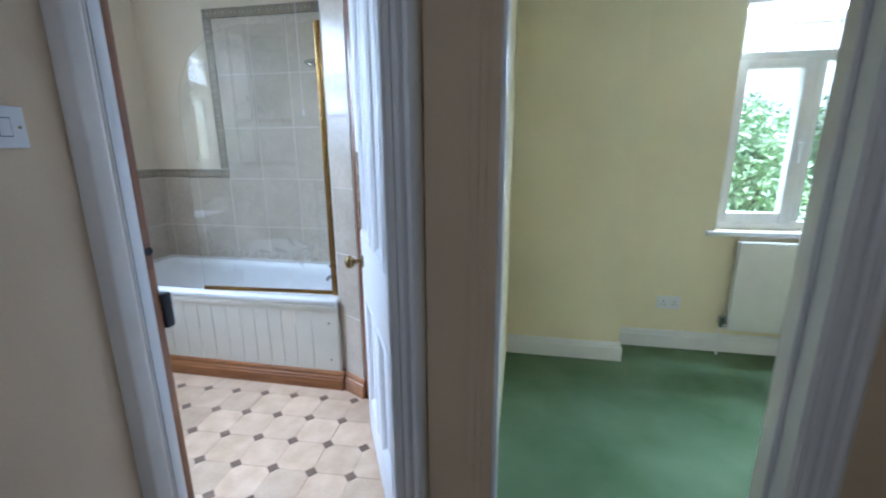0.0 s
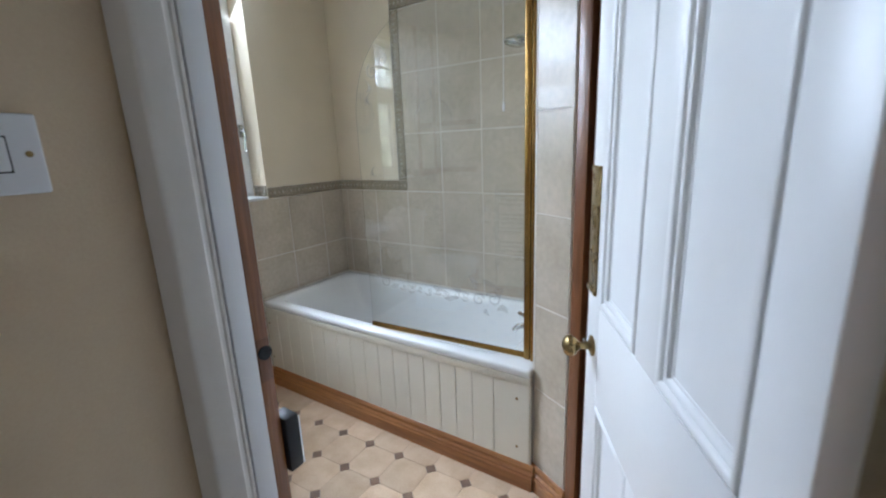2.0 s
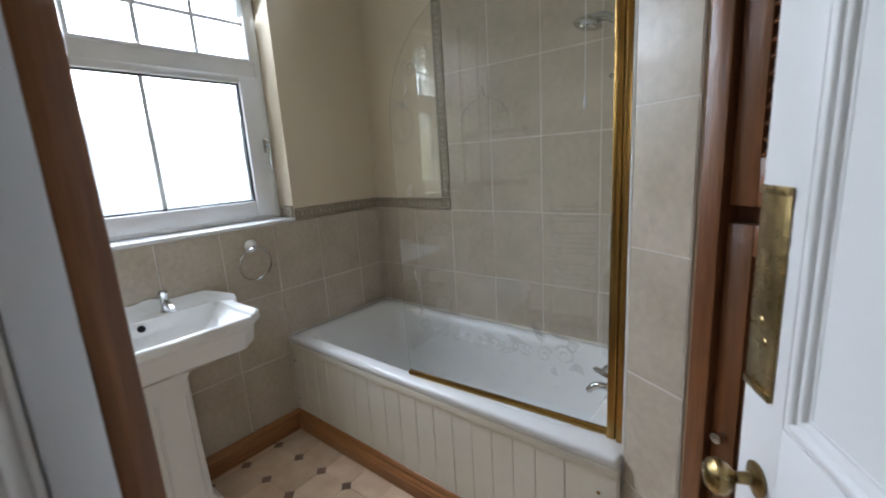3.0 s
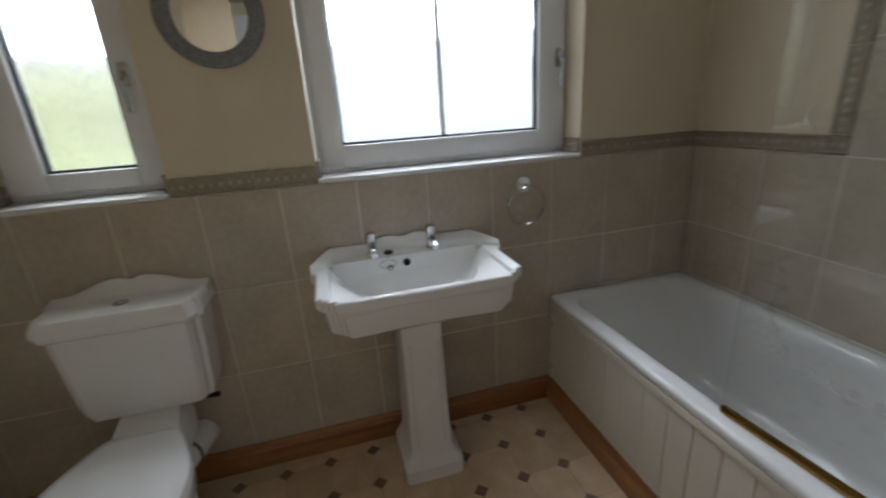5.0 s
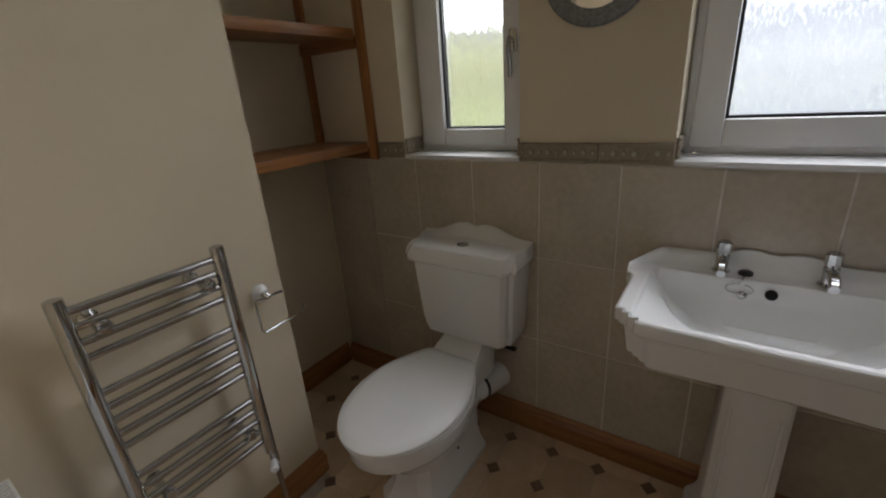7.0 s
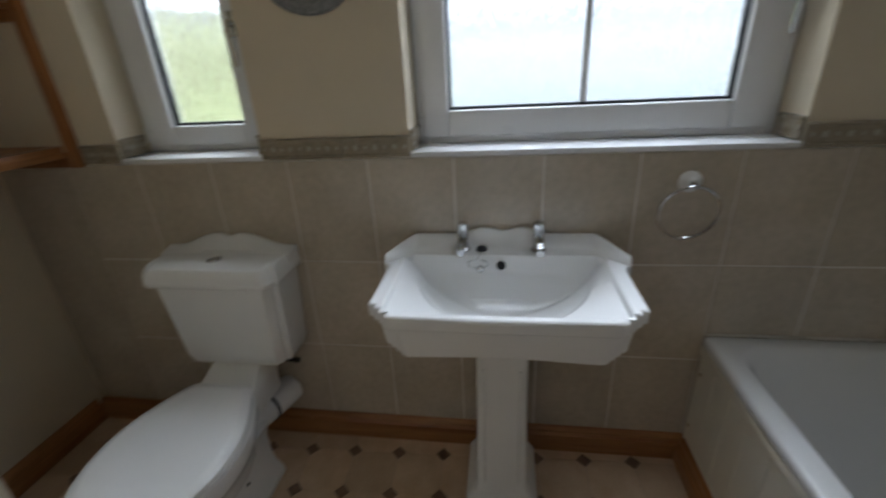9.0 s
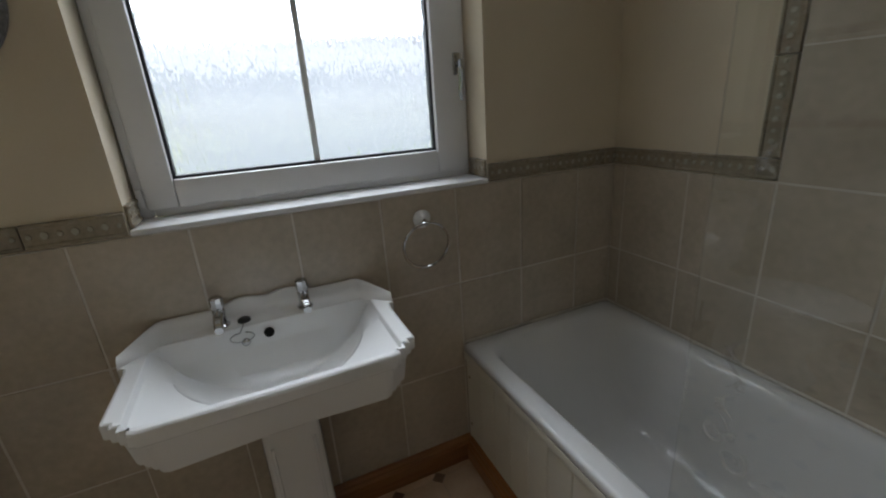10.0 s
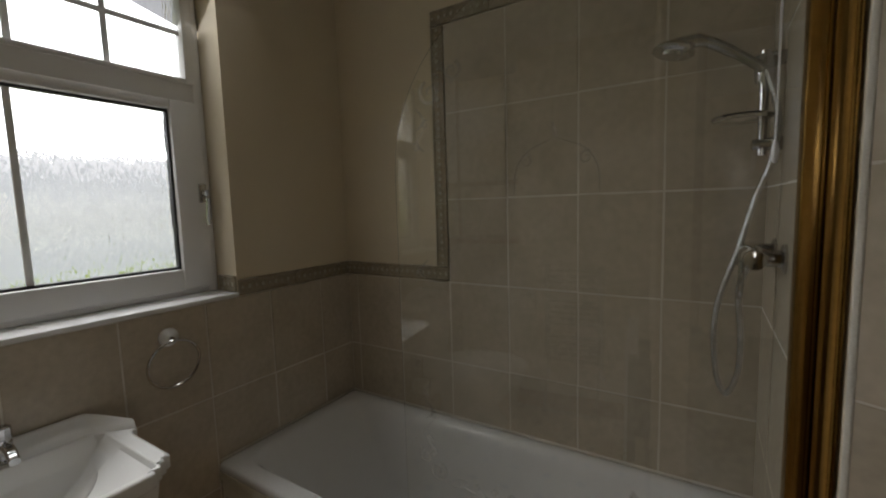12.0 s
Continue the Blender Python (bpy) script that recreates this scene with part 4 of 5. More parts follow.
srail = thing("shower_rail", (EX - 0.05, 3.39, 1.5), "chrome shower riser with hand shower and soap dish", "shower rail")
part("riser", tube(bmesh.new(), [(EX - 0.045, 3.40, 1.505), (EX - 0.045, 3.40, 1.735)], 0.0095, 12), CHROME, srail)
for zz in (1.53, 1.715):
    part("bracket", lathe(bmesh.new(), [(0.016, 0), (0.016, 0.02), (0.012, 0.055), (0.004, 0.058)], (EX - 0.008, 3.40, zz), (-1, 0, 0), 14), CHROME, srail)
part("slider", lathe(bmesh.new(), [(0.018, -0.03), (0.02, -0.02), (0.02, 0.02), (0.018, 0.03)], (EX - 0.045, 3.40, 1.695), n=16), CHROME, srail)
bm = bmesh.new()
lathe(bm, [(0.004, 0), (0.055, 0.004), (0.06, 0.012), (0.057, 0.016), (0.004, 0.012)], (EX - 0.085, 3.385, 1.58), n=20)
part("soap_dish", bm, CLEAR, srail, "clear plastic soap dish")
shead = part("hand_shower", tube(bmesh.new(), spline([(EX - 0.045, 3.385, 1.69), (EX - 0.10, 3.395, 1.738), (EX - 0.165, 3.40, 1.782), (EX - 0.222, 3.41, 1.788)], 6), [0.011] * 7 + [0.013] * 6 + [0.016] * 6, 14), CHROME, srail, "chrome hand shower")
bm = lathe(bmesh.new(), [(0.014, 0), (0.036, 0.012), (0.047, 0.022), (0.048, 0.029), (0.040, 0.034), (0.028, 0.033), (0.026, 0.038), (0.004, 0.039)], (EX - 0.222, 3.41, 1.797), (-0.2, -0.1, -1), 26)
part("spray_head", bm, CHROME, shead)
hose = spline([(EX - 0.043, 3.383, 1.688), (EX - 0.021, 3.38, 1.60), (EX - 0.027, 3.37, 1.50), (EX - 0.055, 3.36, 1.41), (EX - 0.083, 3.36, 1.295), (EX - 0.115, 3.37, 1.18), (EX - 0.125, 3.37, 1.09), (EX - 0.117, 3.36, 0.99), (EX - 0.097, 3.35, 0.95), (EX - 0.077, 3.345, 1.0), (EX - 0.073, 3.34, 1.08), (EX - 0.080, 3.34, 1.20), (EX - 0.064, 3.34, 1.262)], 9)
part("hose", tube(bmesh.new(), hose, 0.0068, 8), HOSE, srail, "ribbed steel shower hose")

cord = thing("pull_cord", (0.079, 2.97, 1.47), "white light pull cord with plastic toggle", "pull cord")
part("string", tube(bmesh.new(), [(0.079, 2.955, CEIL), (0.079, 2.955, 1.485)], 0.0013, 6), PLASTIC, cord)
part("toggle", lathe(bmesh.new(), [(0.0015, 0), (0.004, 0.004), (0.005, 0.018), (0.003, 0.028), (0.0015, 0.032)], (0.079, 2.955, 1.458), n=12), PLASTIC, cord)
part("ceiling_switch", lathe(bmesh.new(), [(0.04, 0), (0.04, 0.01), (0.03, 0.028), (0.008, 0.032)], (0.079, 2.955, CEIL - 0.0005), (0, 0, -1), 18), PLASTIC, cord)


# ---- wash basin ----
CY = 2.330
basin = thing("pedestal_basin", (-1.28, CY, 0), "white ceramic pedestal wash basin with stepped corners", "wash basin")
BC = Vector((-1.24, CY, 0))
half = [(-1.466, 0.268), (-1.440, 0.285), (-1.400, 0.308), (-1.350, 0.331), (-1.333, 0.337), (-1.319, 0.338), (-1.311, 0.334), (-1.306, 0.325), (-1.290, 0.321), (-1.104, 0.321), (-1.095, 0.317), (-1.092, 0.303), (-1.078, 0.300), (-1.075, 0.286), (-1.061, 0.283), (-1.058, 0.269), (-1.044, 0.266), (-1.037, 0.252), (-1.033, 0.0)]
ring_out = [(x, y) for x, y in half] + [(x, -y) for x, y in half[-2::-1]]


def ray_out(poly, a):
    """How far a closed outline lies from the basin's centre in the direction a."""
    d = Vector((math.cos(a), math.sin(a)))
    best = 0.0
    k = len(poly)
    for i in range(k):
        p = Vector((poly[i][0] - BC.x, poly[i][1]))
        q = Vector((poly[(i + 1) % k][0] - BC.x, poly[(i + 1) % k][1]))
        e = q - p
        den = d.x * e.y - d.y * e.x
        if abs(den) > 1e-9:
            t = (p.x * e.y - p.y * e.x) / den
            s = (p.x * d.y - p.y * d.x) / den
            if t > 0 and -1e-6 <= s <= 1 + 1e-6:
                best = max(best, t)
    return best


bowl_ring = [(-1.372, 0.245)] + [(-1.372 + 0.285 * math.sin(radians(a)), 0.245 * math.cos(radians(a))) for a in range(0, 181, 6)] + [(-1.372, -0.245)]
rim_ring = [(-1.380, 0.280), (-1.060, 0.280), (-1.060, -0.280), (-1.380, -0.280)]
NA = 120
corner_angles = [math.atan2(y, x - BC.x) for x, y in ring_out]
angles = sorted({round(a, 4) for a in [2 * math.pi * j / NA - math.pi for j in range(NA)] + corner_angles})
out_r = [ray_out(ring_out, a) for a in angles]
bowl_r = [ray_out(bowl_ring, a) for a in angles]
rim_r = [ray_out(rim_ring, a) for a in angles]


def basin_loop(rs, z, grow=0.0, scale=1.0):
    pts = []
    for a, r in zip(angles, rs):
        rr = max(0.01, r * scale + grow)
        pts.append(Vector((max(WX + 0.0095, BC.x + rr * math.cos(a)), CY + rr * math.sin(a), z)))
    return pts


mixr = lambda k: [a * (1 - k) + b * k for a, b in zip(rim_r, bowl_r)]
loops = [basin_loop(out_r, 0.660, 0, 0.28), basin_loop(out_r, 0.672, 0, 0.42), basin_loop(out_r, 0.690, 0, 0.72), basin_loop(out_r, 0.704, -0.044), basin_loop(out_r, 0.707, -0.037), basin_loop(out_r, 0.715, -0.033),
         basin_loop(out_r, 0.776, -0.024), basin_loop(out_r, 0.783, -0.020), basin_loop(out_r, 0.787, -0.011), basin_loop(out_r, 0.793, -0.009), basin_loop(out_r, 0.797, -0.002),
         basin_loop(out_r, 0.800, 0.0), basin_loop(out_r, 0.823, 0.0), basin_loop(out_r, 0.828, -0.003), basin_loop(out_r, 0.831, -0.009),
         basin_loop(rim_r, 0.830, 0.003), basin_loop(rim_r, 0.828, 0.0), basin_loop(rim_r, 0.815, -0.005), basin_loop(mixr(0.5), 0.796), basin_loop(bowl_r, 0.778), basin_loop(bowl_r, 0.770, -0.004), basin_loop(bowl_r, 0.745, -0.03), basin_loop(bowl_r, 0.715, 0, 0.66), basin_loop(bowl_r, 0.70, 0, 0.40), basin_loop(bowl_r, 0.692, 0, 0.12)]
part("basin", loft(bmesh.new(), loops), CERAMIC, basin, "", 28)


def wave(v):
    """The basin's back edge: two low humps with a shallow dip between."""
    a = abs(v)
    rise = 0.5 - 0.5 * math.cos(math.pi * min(1.0, max(0.0, (0.36 - a) / 0.10)))
    hump = 0.5 - 0.5 * math.cos(math.pi * min(1.0, max(0.0, (0.135 - a) / 0.075)))
    return 0.846 + 0.022 * rise + 0.020 * hump - 0.009 * (0.5 + 0.5 * math.cos(math.pi * min(1.0, a / 0.05)))


loops = []
for j in range(61):
    v = -0.335 + 0.670 * j / 60
    a = abs(v)
    out = max(0.0, (a - 0.266) / 0.069)
    xb = WX + 0.0095 + 0.132 * out
    xf = max(xb + 0.016, WX + 0.090 + 0.071 * min(1.0, max(0.0, (a - 0.255) / 0.075)))
    h = wave(v) + 0.004 * out
    k = min(1.0, out)
    flat = lambda z, drop: z + (h - drop - z) * k
    d = xf - xb
    loops.append([Vector((x, CY + v, z)) for x, z in ((xb, 0.812), (xb, h - 0.003), (xb + 0.08 * d, h), (xb + 0.18 * d, h - 0.002), (xb + 0.28 * d, flat(0.834 + (h - 0.834) * 0.58, 0.003)), (xb + 0.40 * d, flat(0.834 + (h - 0.834) * 0.18, 0.005)), (xb + 0.62 * d, flat(0.8335, 0.008)), (xf, 0.829), (xf, 0.812))])
part("splashback", loft(bmesh.new(), loops), CERAMIC, basin, "", 50)


def chamfer_rect(x0, x1, hw, c, z):
    return [Vector(p) for p in ((x0, CY - hw, z), (x1 - c, CY - hw, z), (x1 - c * 0.4, CY - hw + c * 0.15, z), (x1 - c * 0.15, CY - hw + c * 0.4, z), (x1, CY - hw + c, z), (x1, CY + hw - c, z), (x1 - c * 0.15, CY + hw - c * 0.4, z), (x1 - c * 0.4, CY + hw - c * 0.15, z), (x1 - c, CY + hw, z), (x0, CY + hw, z))]


loops = [chamfer_rect(-1.40, x1, hw, c, z) for x1, hw, c, z in ((-1.165, 0.114, 0.03, 0.0), (-1.165, 0.114, 0.03, 0.055), (-1.172, 0.108, 0.03, 0.066), (-1.19, 0.092, 0.03, 0.085), (-1.198, 0.082, 0.028, 0.11), (-1.205, 0.076, 0.026, 0.35), (-1.208, 0.074, 0.026, 0.615), (-1.20, 0.082, 0.028, 0.64), (-1.185, 0.096, 0.03, 0.668), (-1.175, 0.102, 0.03, 0.69))]
part("pedestal", loft(bmesh.new(), loops), CERAMIC, basin, "", 25)
bm = bmesh.new()
for s in (-1, 1):
    box(bm, -1.21, -1.196, CY + s * 0.052 - 0.004, CY + s * 0.052 + 0.004, 0.12, 0.56, 0.003)
part("pedestal_bead", bm, CERAMIC, basin)
part("overflow", lathe(bmesh.new(), [(0.0135, 0), (0.0135, 0.003), (0.010, 0.0035), (0.010, 0.0005), (0.001, 0.0005)], (-1.3645, CY - 0.005, 0.805), (1, 0, 0.6), 18), DARK, basin, "dark overflow hole")
part("waste", lathe(bmesh.new(), [(0.022, 0), (0.022, 0.003), (0.015, 0.004), (0.012, 0.001)], (-1.24, CY, 0.6925), n=18), CHROME, basin)


def basin_tap(y):
    t = thing("basin_tap", (-1.418, y, 0.832), "small square chrome pillar tap on the basin", "tap", "basin taps")
    bm = lathe(bmesh.new(), [(0.022, 0), (0.022, 0.005), (0.016, 0.009), (0.0145, 0.030), (0.016, 0.036), (0.016, 0.048), (0.010, 0.052), (0.010, 0.056)], (-1.418, y, 0.831), n=16)
    part("body", bm, CHROME, t)
    bm = bmesh.new()
    loft(bm, [[Vector((x, y + s * w, z + q)) for s, q in ((-1, -0.005), (-0.6, -0.009), (0.6, -0.009), (1, -0.005), (1, 0.004), (0.6, 0.008), (-0.6, 0.008), (-1, 0.004))] for x, w, z in ((-1.425, 0.013, 0.866), (-1.39, 0.012, 0.870), (-1.362, 0.011, 0.866), (-1.342, 0.010, 0.852))])
    part("spout", bm, CHROME, t)
    bm = lathe(bmesh.new(), [(0.006, 0.0), (0.015, 0.001), (0.017, 0.005), (0.0165, 0.030), (0.013, 0.034), (0.004, 0.035)], (-1.418, y, 0.884), n=8)
    tube(bm, [(-1.418, y, 0.880), (-1.418, y, 0.892)], 0.014, 12)
    part("head", bm, CHROME, t)


basin_tap(2.212)
basin_tap(2.432)
chain = thing("basin_plug", (-1.40, 2.262, 0.83), "basin plug and chain hung behind the overflow", "plug")
part("holder", lathe(bmesh.new(), [(0.017, 0), (0.017, 0.006), (0.012, 0.010), (0.003, 0.011)], (-1.415, 2.268, 0.832), n=16), BLACK, chain)
loop = [(-1.37 + 0.004 * math.sin(a), 2.258 + 0.030 * math.cos(a), 0.806 + 0.016 * math.sin(a)) for a in (radians(d) for d in range(0, 361, 24))]
part("chain", tube(bmesh.new(), [(-1.413, 2.268, 0.838), (-1.385, 2.264, 0.832)] + loop[4:] + loop[:4], 0.0016, 6), CHROME, chain)
part("plug", lathe(bmesh.new(), [(0.009, 0), (0.011, 0.004), (0.008, 0.008), (0.002, 0.012)], (-1.366, 2.265, 0.792), (1, 0, 0.5), 14), CHROME, chain)

# ---- towel ring ----
tring = thing("towel_ring", (WX + 0.01, 2.832, 1.015), "chrome towel ring on a white ceramic rose", "towel ring")
part("rose", lathe(bmesh.new(), [(0.029, 0), (0.030, 0.006), (0.026, 0.012), (0.016, 0.018), (0.012, 0.026), (0.004, 0.028)], (WX + 0.0085, 2.832, 1.018), (1, 0, 0), 22), CERAMIC, tring, "white ceramic rose")
part("arm", tube(bmesh.new(), [(WX + 0.03, 2.832, 1.018), (WX + 0.052, 2.832, 1.012)], [0.008, 0.007], 10), CHROME, tring)
pts = [(WX + 0.05 - 0.012 * (1 - math.cos(a)), 2.832 + 0.078 * math.sin(a), 0.935 + 0.078 * math.cos(a)) for a in (2 * math.pi * j / 40 for j in range(41))]
part("ring", tube(bmesh.new(), pts, 0.0042, 8, False), CHROME, tring)

# ---- round mirror ----
mir = thing("round_mirror", (WX, 1.83, 1.48), "round wall mirror with grey mosaic frame", "mirror")
mc = (WX + 0.0005, 1.83, 1.628)
part("frame", lathe(bmesh.new(), [(0.150, 0), (0.150, 0.012), (0.146, 0.017), (0.107, 0.017), (0.104, 0.013), (0.104, 0.006)], mc, (1, 0, 0), 48), mat("grey_mosaic", (0.27, 0.275, 0.28), 0.35, 0, 0.25, 90, 0.5, 160, (0.17, 0.175, 0.185)), mir)
part("glass", lathe(bmesh.new(), [(0.106, 0.006), (0.106, 0.009), (0.103, 0.010)], mc, (1, 0, 0), 48), MIRROR, mir, "silvered mirror glass", 20)

# ---- toilet ----
TY = 1.428
wc = thing("toilet", (-1.1, TY, 0), "white close-coupled toilet with lid closed", "toilet")


def trect(x0, x1, hw, c, z):
    return [Vector(p) for p in ((x0, TY - hw, z), (x1 - c, TY - hw, z), (x1 - c, TY - hw + c * 0.45, z), (x1 - c * 0.5, TY - hw + c * 0.55, z), (x1, TY - hw + c, z), (x1, TY + hw - c, z), (x1 - c * 0.5, TY + hw - c * 0.55, z), (x1 - c, TY + hw - c * 0.45, z), (x1 - c, TY + hw, z), (x0, TY + hw, z))]


XB = WX + 0.0095
loops = [trect(XB, x1, hw, c, z - 0.018) for x1, hw, c, z in ((-1.335, 0.168, 0.035, 0.452), (-1.318, 0.186, 0.035, 0.462), (-1.308, 0.196, 0.035, 0.50), (-1.297, 0.211, 0.035, 0.74), (-1.295, 0.213, 0.035, 0.765))]
part("cistern", loft(bmesh.new(), loops), CERAMIC, wc, "", 25)
loops = [trect(XB, x1, hw, 0.035, z - 0.018) for x1, hw, z in ((-1.288, 0.219, 0.765), (-1.278, 0.228, 0.772), (-1.274, 0.232, 0.785), (-1.277, 0.230, 0.80), (-1.284, 0.223, 0.818), (-1.292, 0.217, 0.828), (-1.31, 0.211, 0.833))]
part("cistern_lid", loft(bmesh.new(), loops), CERAMIC, wc, "", 24)


def crest(v):
    a = abs(v)
    return 0.824 + 0.042 * (0.5 - 0.5 * math.cos(math.pi * min(1, max(0, (0.20 - a) / 0.16)))) - 0.010 * (0.5 + 0.5 * math.cos(math.pi * min(1.0, a / 0.04)))


loops = []
for j in range(41):
    v = -0.228 + 0.456 * j / 40
    h = crest(v)
    loops.append([Vector((x, TY + v, z)) for x, z in ((XB, 0.78), (XB, h), (XB + 0.012, h + 0.003), (XB + 0.022, h - 0.003), (XB + 0.040, 0.820), (XB + 0.06, 0.814), (XB + 0.06, 0.78))])
part("crest", loft(bmesh.new(), loops), CERAMIC, wc, "", 45)
part("flush_button", lathe(bmesh.new(), [(0.022, 0), (0.022, 0.004), (0.017, 0.006), (0.016, 0.003), (0.003, 0.004)], (-1.358, TY, 0.8145), n=20), CHROME, wc, "round chrome flush button")


def egg(x_back, x_front, hw, z, n=36):
    """A seat's plan: round in front, drawn in towards a straight back with soft corners."""
    x_front += 0.012
    xm = x_back + (x_front - x_back) * 0.50
    pts = [Vector((xm + (x_front - xm) * math.sin(math.pi * j / n), TY - hw * math.cos(math.pi * j / n), z)) for j in range(n + 1)]
    side = [(0.12, 0.995), (0.28, 0.96), (0.45, 0.89), (0.62, 0.795), (0.78, 0.69), (0.90, 0.60), (0.965, 0.535), (1.0, 0.44)]
    pts += [Vector((xm + (x_back - xm) * t, TY + hw * w, z)) for t, w in side]
    pts += [Vector((xm + (x_back - xm) * t, TY - hw * w, z)) for t, w in side[::-1]]
    return pts


loops = [egg(-1.225, -0.757, 0.178, 0.386), egg(-1.235, -0.738, 0.187, 0.390), egg(-1.235, -0.738, 0.187, 0.402), egg(-1.228, -0.753, 0.182, 0.4065)]
part("seat", loft(bmesh.new(), loops), SEAT, wc, "", 40)
loops = [egg(-1.23, -0.740, 0.184, 0.4085), egg(-1.238, -0.730, 0.191, 0.412), egg(-1.238, -0.730, 0.191, 0.421), egg(-1.232, -0.737, 0.186, 0.427), egg(-1.20, -0.775, 0.16, 0.432), egg(-1.10, -0.87, 0.08, 0.434)]
part("lid", loft(bmesh.new(), loops), SEAT, wc, "", 40)
loops = [egg(-1.25, -0.90, 0.105, 0.17), egg(-1.25, -0.862, 0.125, 0.225), egg(-1.25, -0.80, 0.152, 0.295), egg(-1.25, -0.764, 0.174, 0.318), egg(-1.25, -0.752, 0.182, 0.330), egg(-1.25, -0.750, 0.184, 0.381), egg(-1.25, -0.760, 0.176, 0.386)]
part("bowl", loft(bmesh.new(), loops), CERAMIC, wc, "", 50)


def foot(x0, x1, hw, c, z):
    return [Vector((x, TY + y, z)) for x, y in ((x0, -hw), (x1 - c, -hw), (x1, -hw + c), (x1, hw - c), (x1 - c, hw), (x0, hw))]


loops = [foot(-1.27, x1, hw, c, z) for x1, hw, c, z in ((-0.862, 0.112, 0.045, 0), (-0.862, 0.112, 0.045, 0.022), (-0.872, 0.104, 0.042, 0.036), (-0.895, 0.088, 0.036, 0.06), (-0.915, 0.078, 0.032, 0.10), (-0.92, 0.078, 0.032, 0.18), (-0.90, 0.10, 0.034, 0.24))]
part("foot", loft(bmesh.new(), loops), CERAMIC, wc, "", 28)
bm = loft(bmesh.new(), [[Vector((x, TY + y, z)) for x, y in ((-1.38, -hw), (x1, -hw), (x1, hw), (-1.38, hw))] for z, x1, hw in ((0.30, -1.20, 0.10), (0.38, -1.215, 0.105), (0.40, -1.235, 0.098), (0.440, -1.315, 0.085))])
part("shelf", bm, CERAMIC, wc, "", 30)
bm = tube(bmesh.new(), [(-1.25, TY + 0.020, 0.225), (-1.32, TY + 0.045, 0.222), (-1.39, TY + 0.065, 0.218), (XB, TY + 0.080, 0.215)], [0.048, 0.05, 0.052, 0.055], 18)
part("pan_connector", bm, SEAT, wc, "white plastic waste connector")
bm = lathe(bmesh.new(), [(0.054, 0), (0.0545, 0.006), (0.053, 0.012)], (-1.345, TY + 0.052, 0.2205), (-1, 0.3, -0.05), 18)
part("rubber_seal", bm, DARK_SEAL_RECESS, wc, "black rubber seal")
part("inlet", tube(bmesh.new(), [(-1.39, TY + 0.145, 0.437), (-1.39, TY + 0.145, 0.414), (-1.39, TY + 0.19, 0.410)], 0.010, 8), BLACK, wc)
part("floor_bolt", lathe(bmesh.new(), [(0.006, 0), (0.005, 0.003), (0.001, 0.004)], (-1.12, TY + 0.080, 0.115), (0, 1, 0.1), 10), DARK, wc)

# ---- towel radiator ----
tr = thing("towel_radiator", (-0.5, 1.11, 0.4), "chrome ladder towel radiator on the cream wall", "towel radiator")
RX0, RX1, RY = -0.645, -0.316, 1.135
for xx in (RX0, RX1):
    part("upright", lathe(bmesh.new(), [(0.004, 0.335), (0.0165, 0.338), (0.0175, 0.343), (0.0175, 1.005), (0.0165, 1.010), (0.004, 1.014)], (xx, RY, 0), n=18), CHROME, tr)
for zz in (0.977, 0.940, 0.903, 0.866, 0.777, 0.739, 0.702, 0.664, 0.627, 0.536, 0.498, 0.460, 0.422, 0.384):
    part("rung", tube(bmesh.new(), [(RX0, RY - 0.006, zz), (RX1, RY - 0.006, zz)], 0.0094, 12), CHROME, tr)
for xx in (-0.60, -0.375):
    for zz in (0.9215, 0.441):
        bm = lathe(bmesh.new(), [(0.020, 0), (0.020, 0.006), (0.011, 0.012), (0.011, 0.070), (0.016, 0.074), (0.0165, 0.100), (0.013, 0.106), (0.004, 0.108)], (xx, 1.0475, zz), (0, 1, 0), 16)
        part("wall_bracket", bm, CHROME, tr)
for xx, white in ((RX0 - 0.005, False), (RX1 - 0.005, True)):
    bm = bmesh.new()
    lathe(bm, [(0.012, -0.05), (0.014, -0.045), (0.014, -0.015), (0.010, -0.01), (0.010, 0.002)], (xx, RY, 0.337), n=14)
    tube(bm, [(xx, RY, 0.30), (xx - 0.012, RY - 0.018, 0.17), (xx - 0.028, RY - 0.042, 0.004)], 0.0085, 10)
    lathe(bm, [(0.027, 0), (0.026, 0.004), (0.016, 0.012), (0.010, 0.016)], (xx - 0.028, RY - 0.042, 0.0005), n=18)
    part("valve_and_pipe", bm, CHROME, tr)
    bm = lathe(bmesh.new(), [(0.010, 0), (0.013, 0.006), (0.013, 0.034), (0.010, 0.038)], (xx + 0.010, RY + 0.010, 0.303), (0.6, 1, 0), 14)
    part("valve_head", bm, PLASTIC, tr, "white plastic valve head")

# ---- toilet roll holder ----
tp = thing("toilet_roll_holder", (-0.776, 1.047, 0.80), "empty chrome toilet roll holder on a white rose", "toilet roll holder")
part("rose", lathe(bmesh.new(), [(0.028, 0), (0.029, 0.006), (0.025, 0.012), (0.016, 0.018), (0.012, 0.026), (0.004, 0.028)], (-0.776, 1.0475, 0.80), (0, 1, 0), 22), CERAMIC, tp, "white ceramic rose")
wire = [(-0.825, 1.092, 0.795), (-0.735, 1.092, 0.802), (-0.732, 1.093, 0.790), (-0.732, 1.097, 0.705), (-0.738, 1.10, 0.698), (-0.875, 1.097, 0.700), (-0.885, 1.097, 0.712), (-0.886, 1.097, 0.722)]
bm = tube(bmesh.new(), wire, 0.004, 8)
tube(bm, [(-0.776, 1.067, 0.80), (-0.776, 1.094, 0.798)], 0.008, 10)
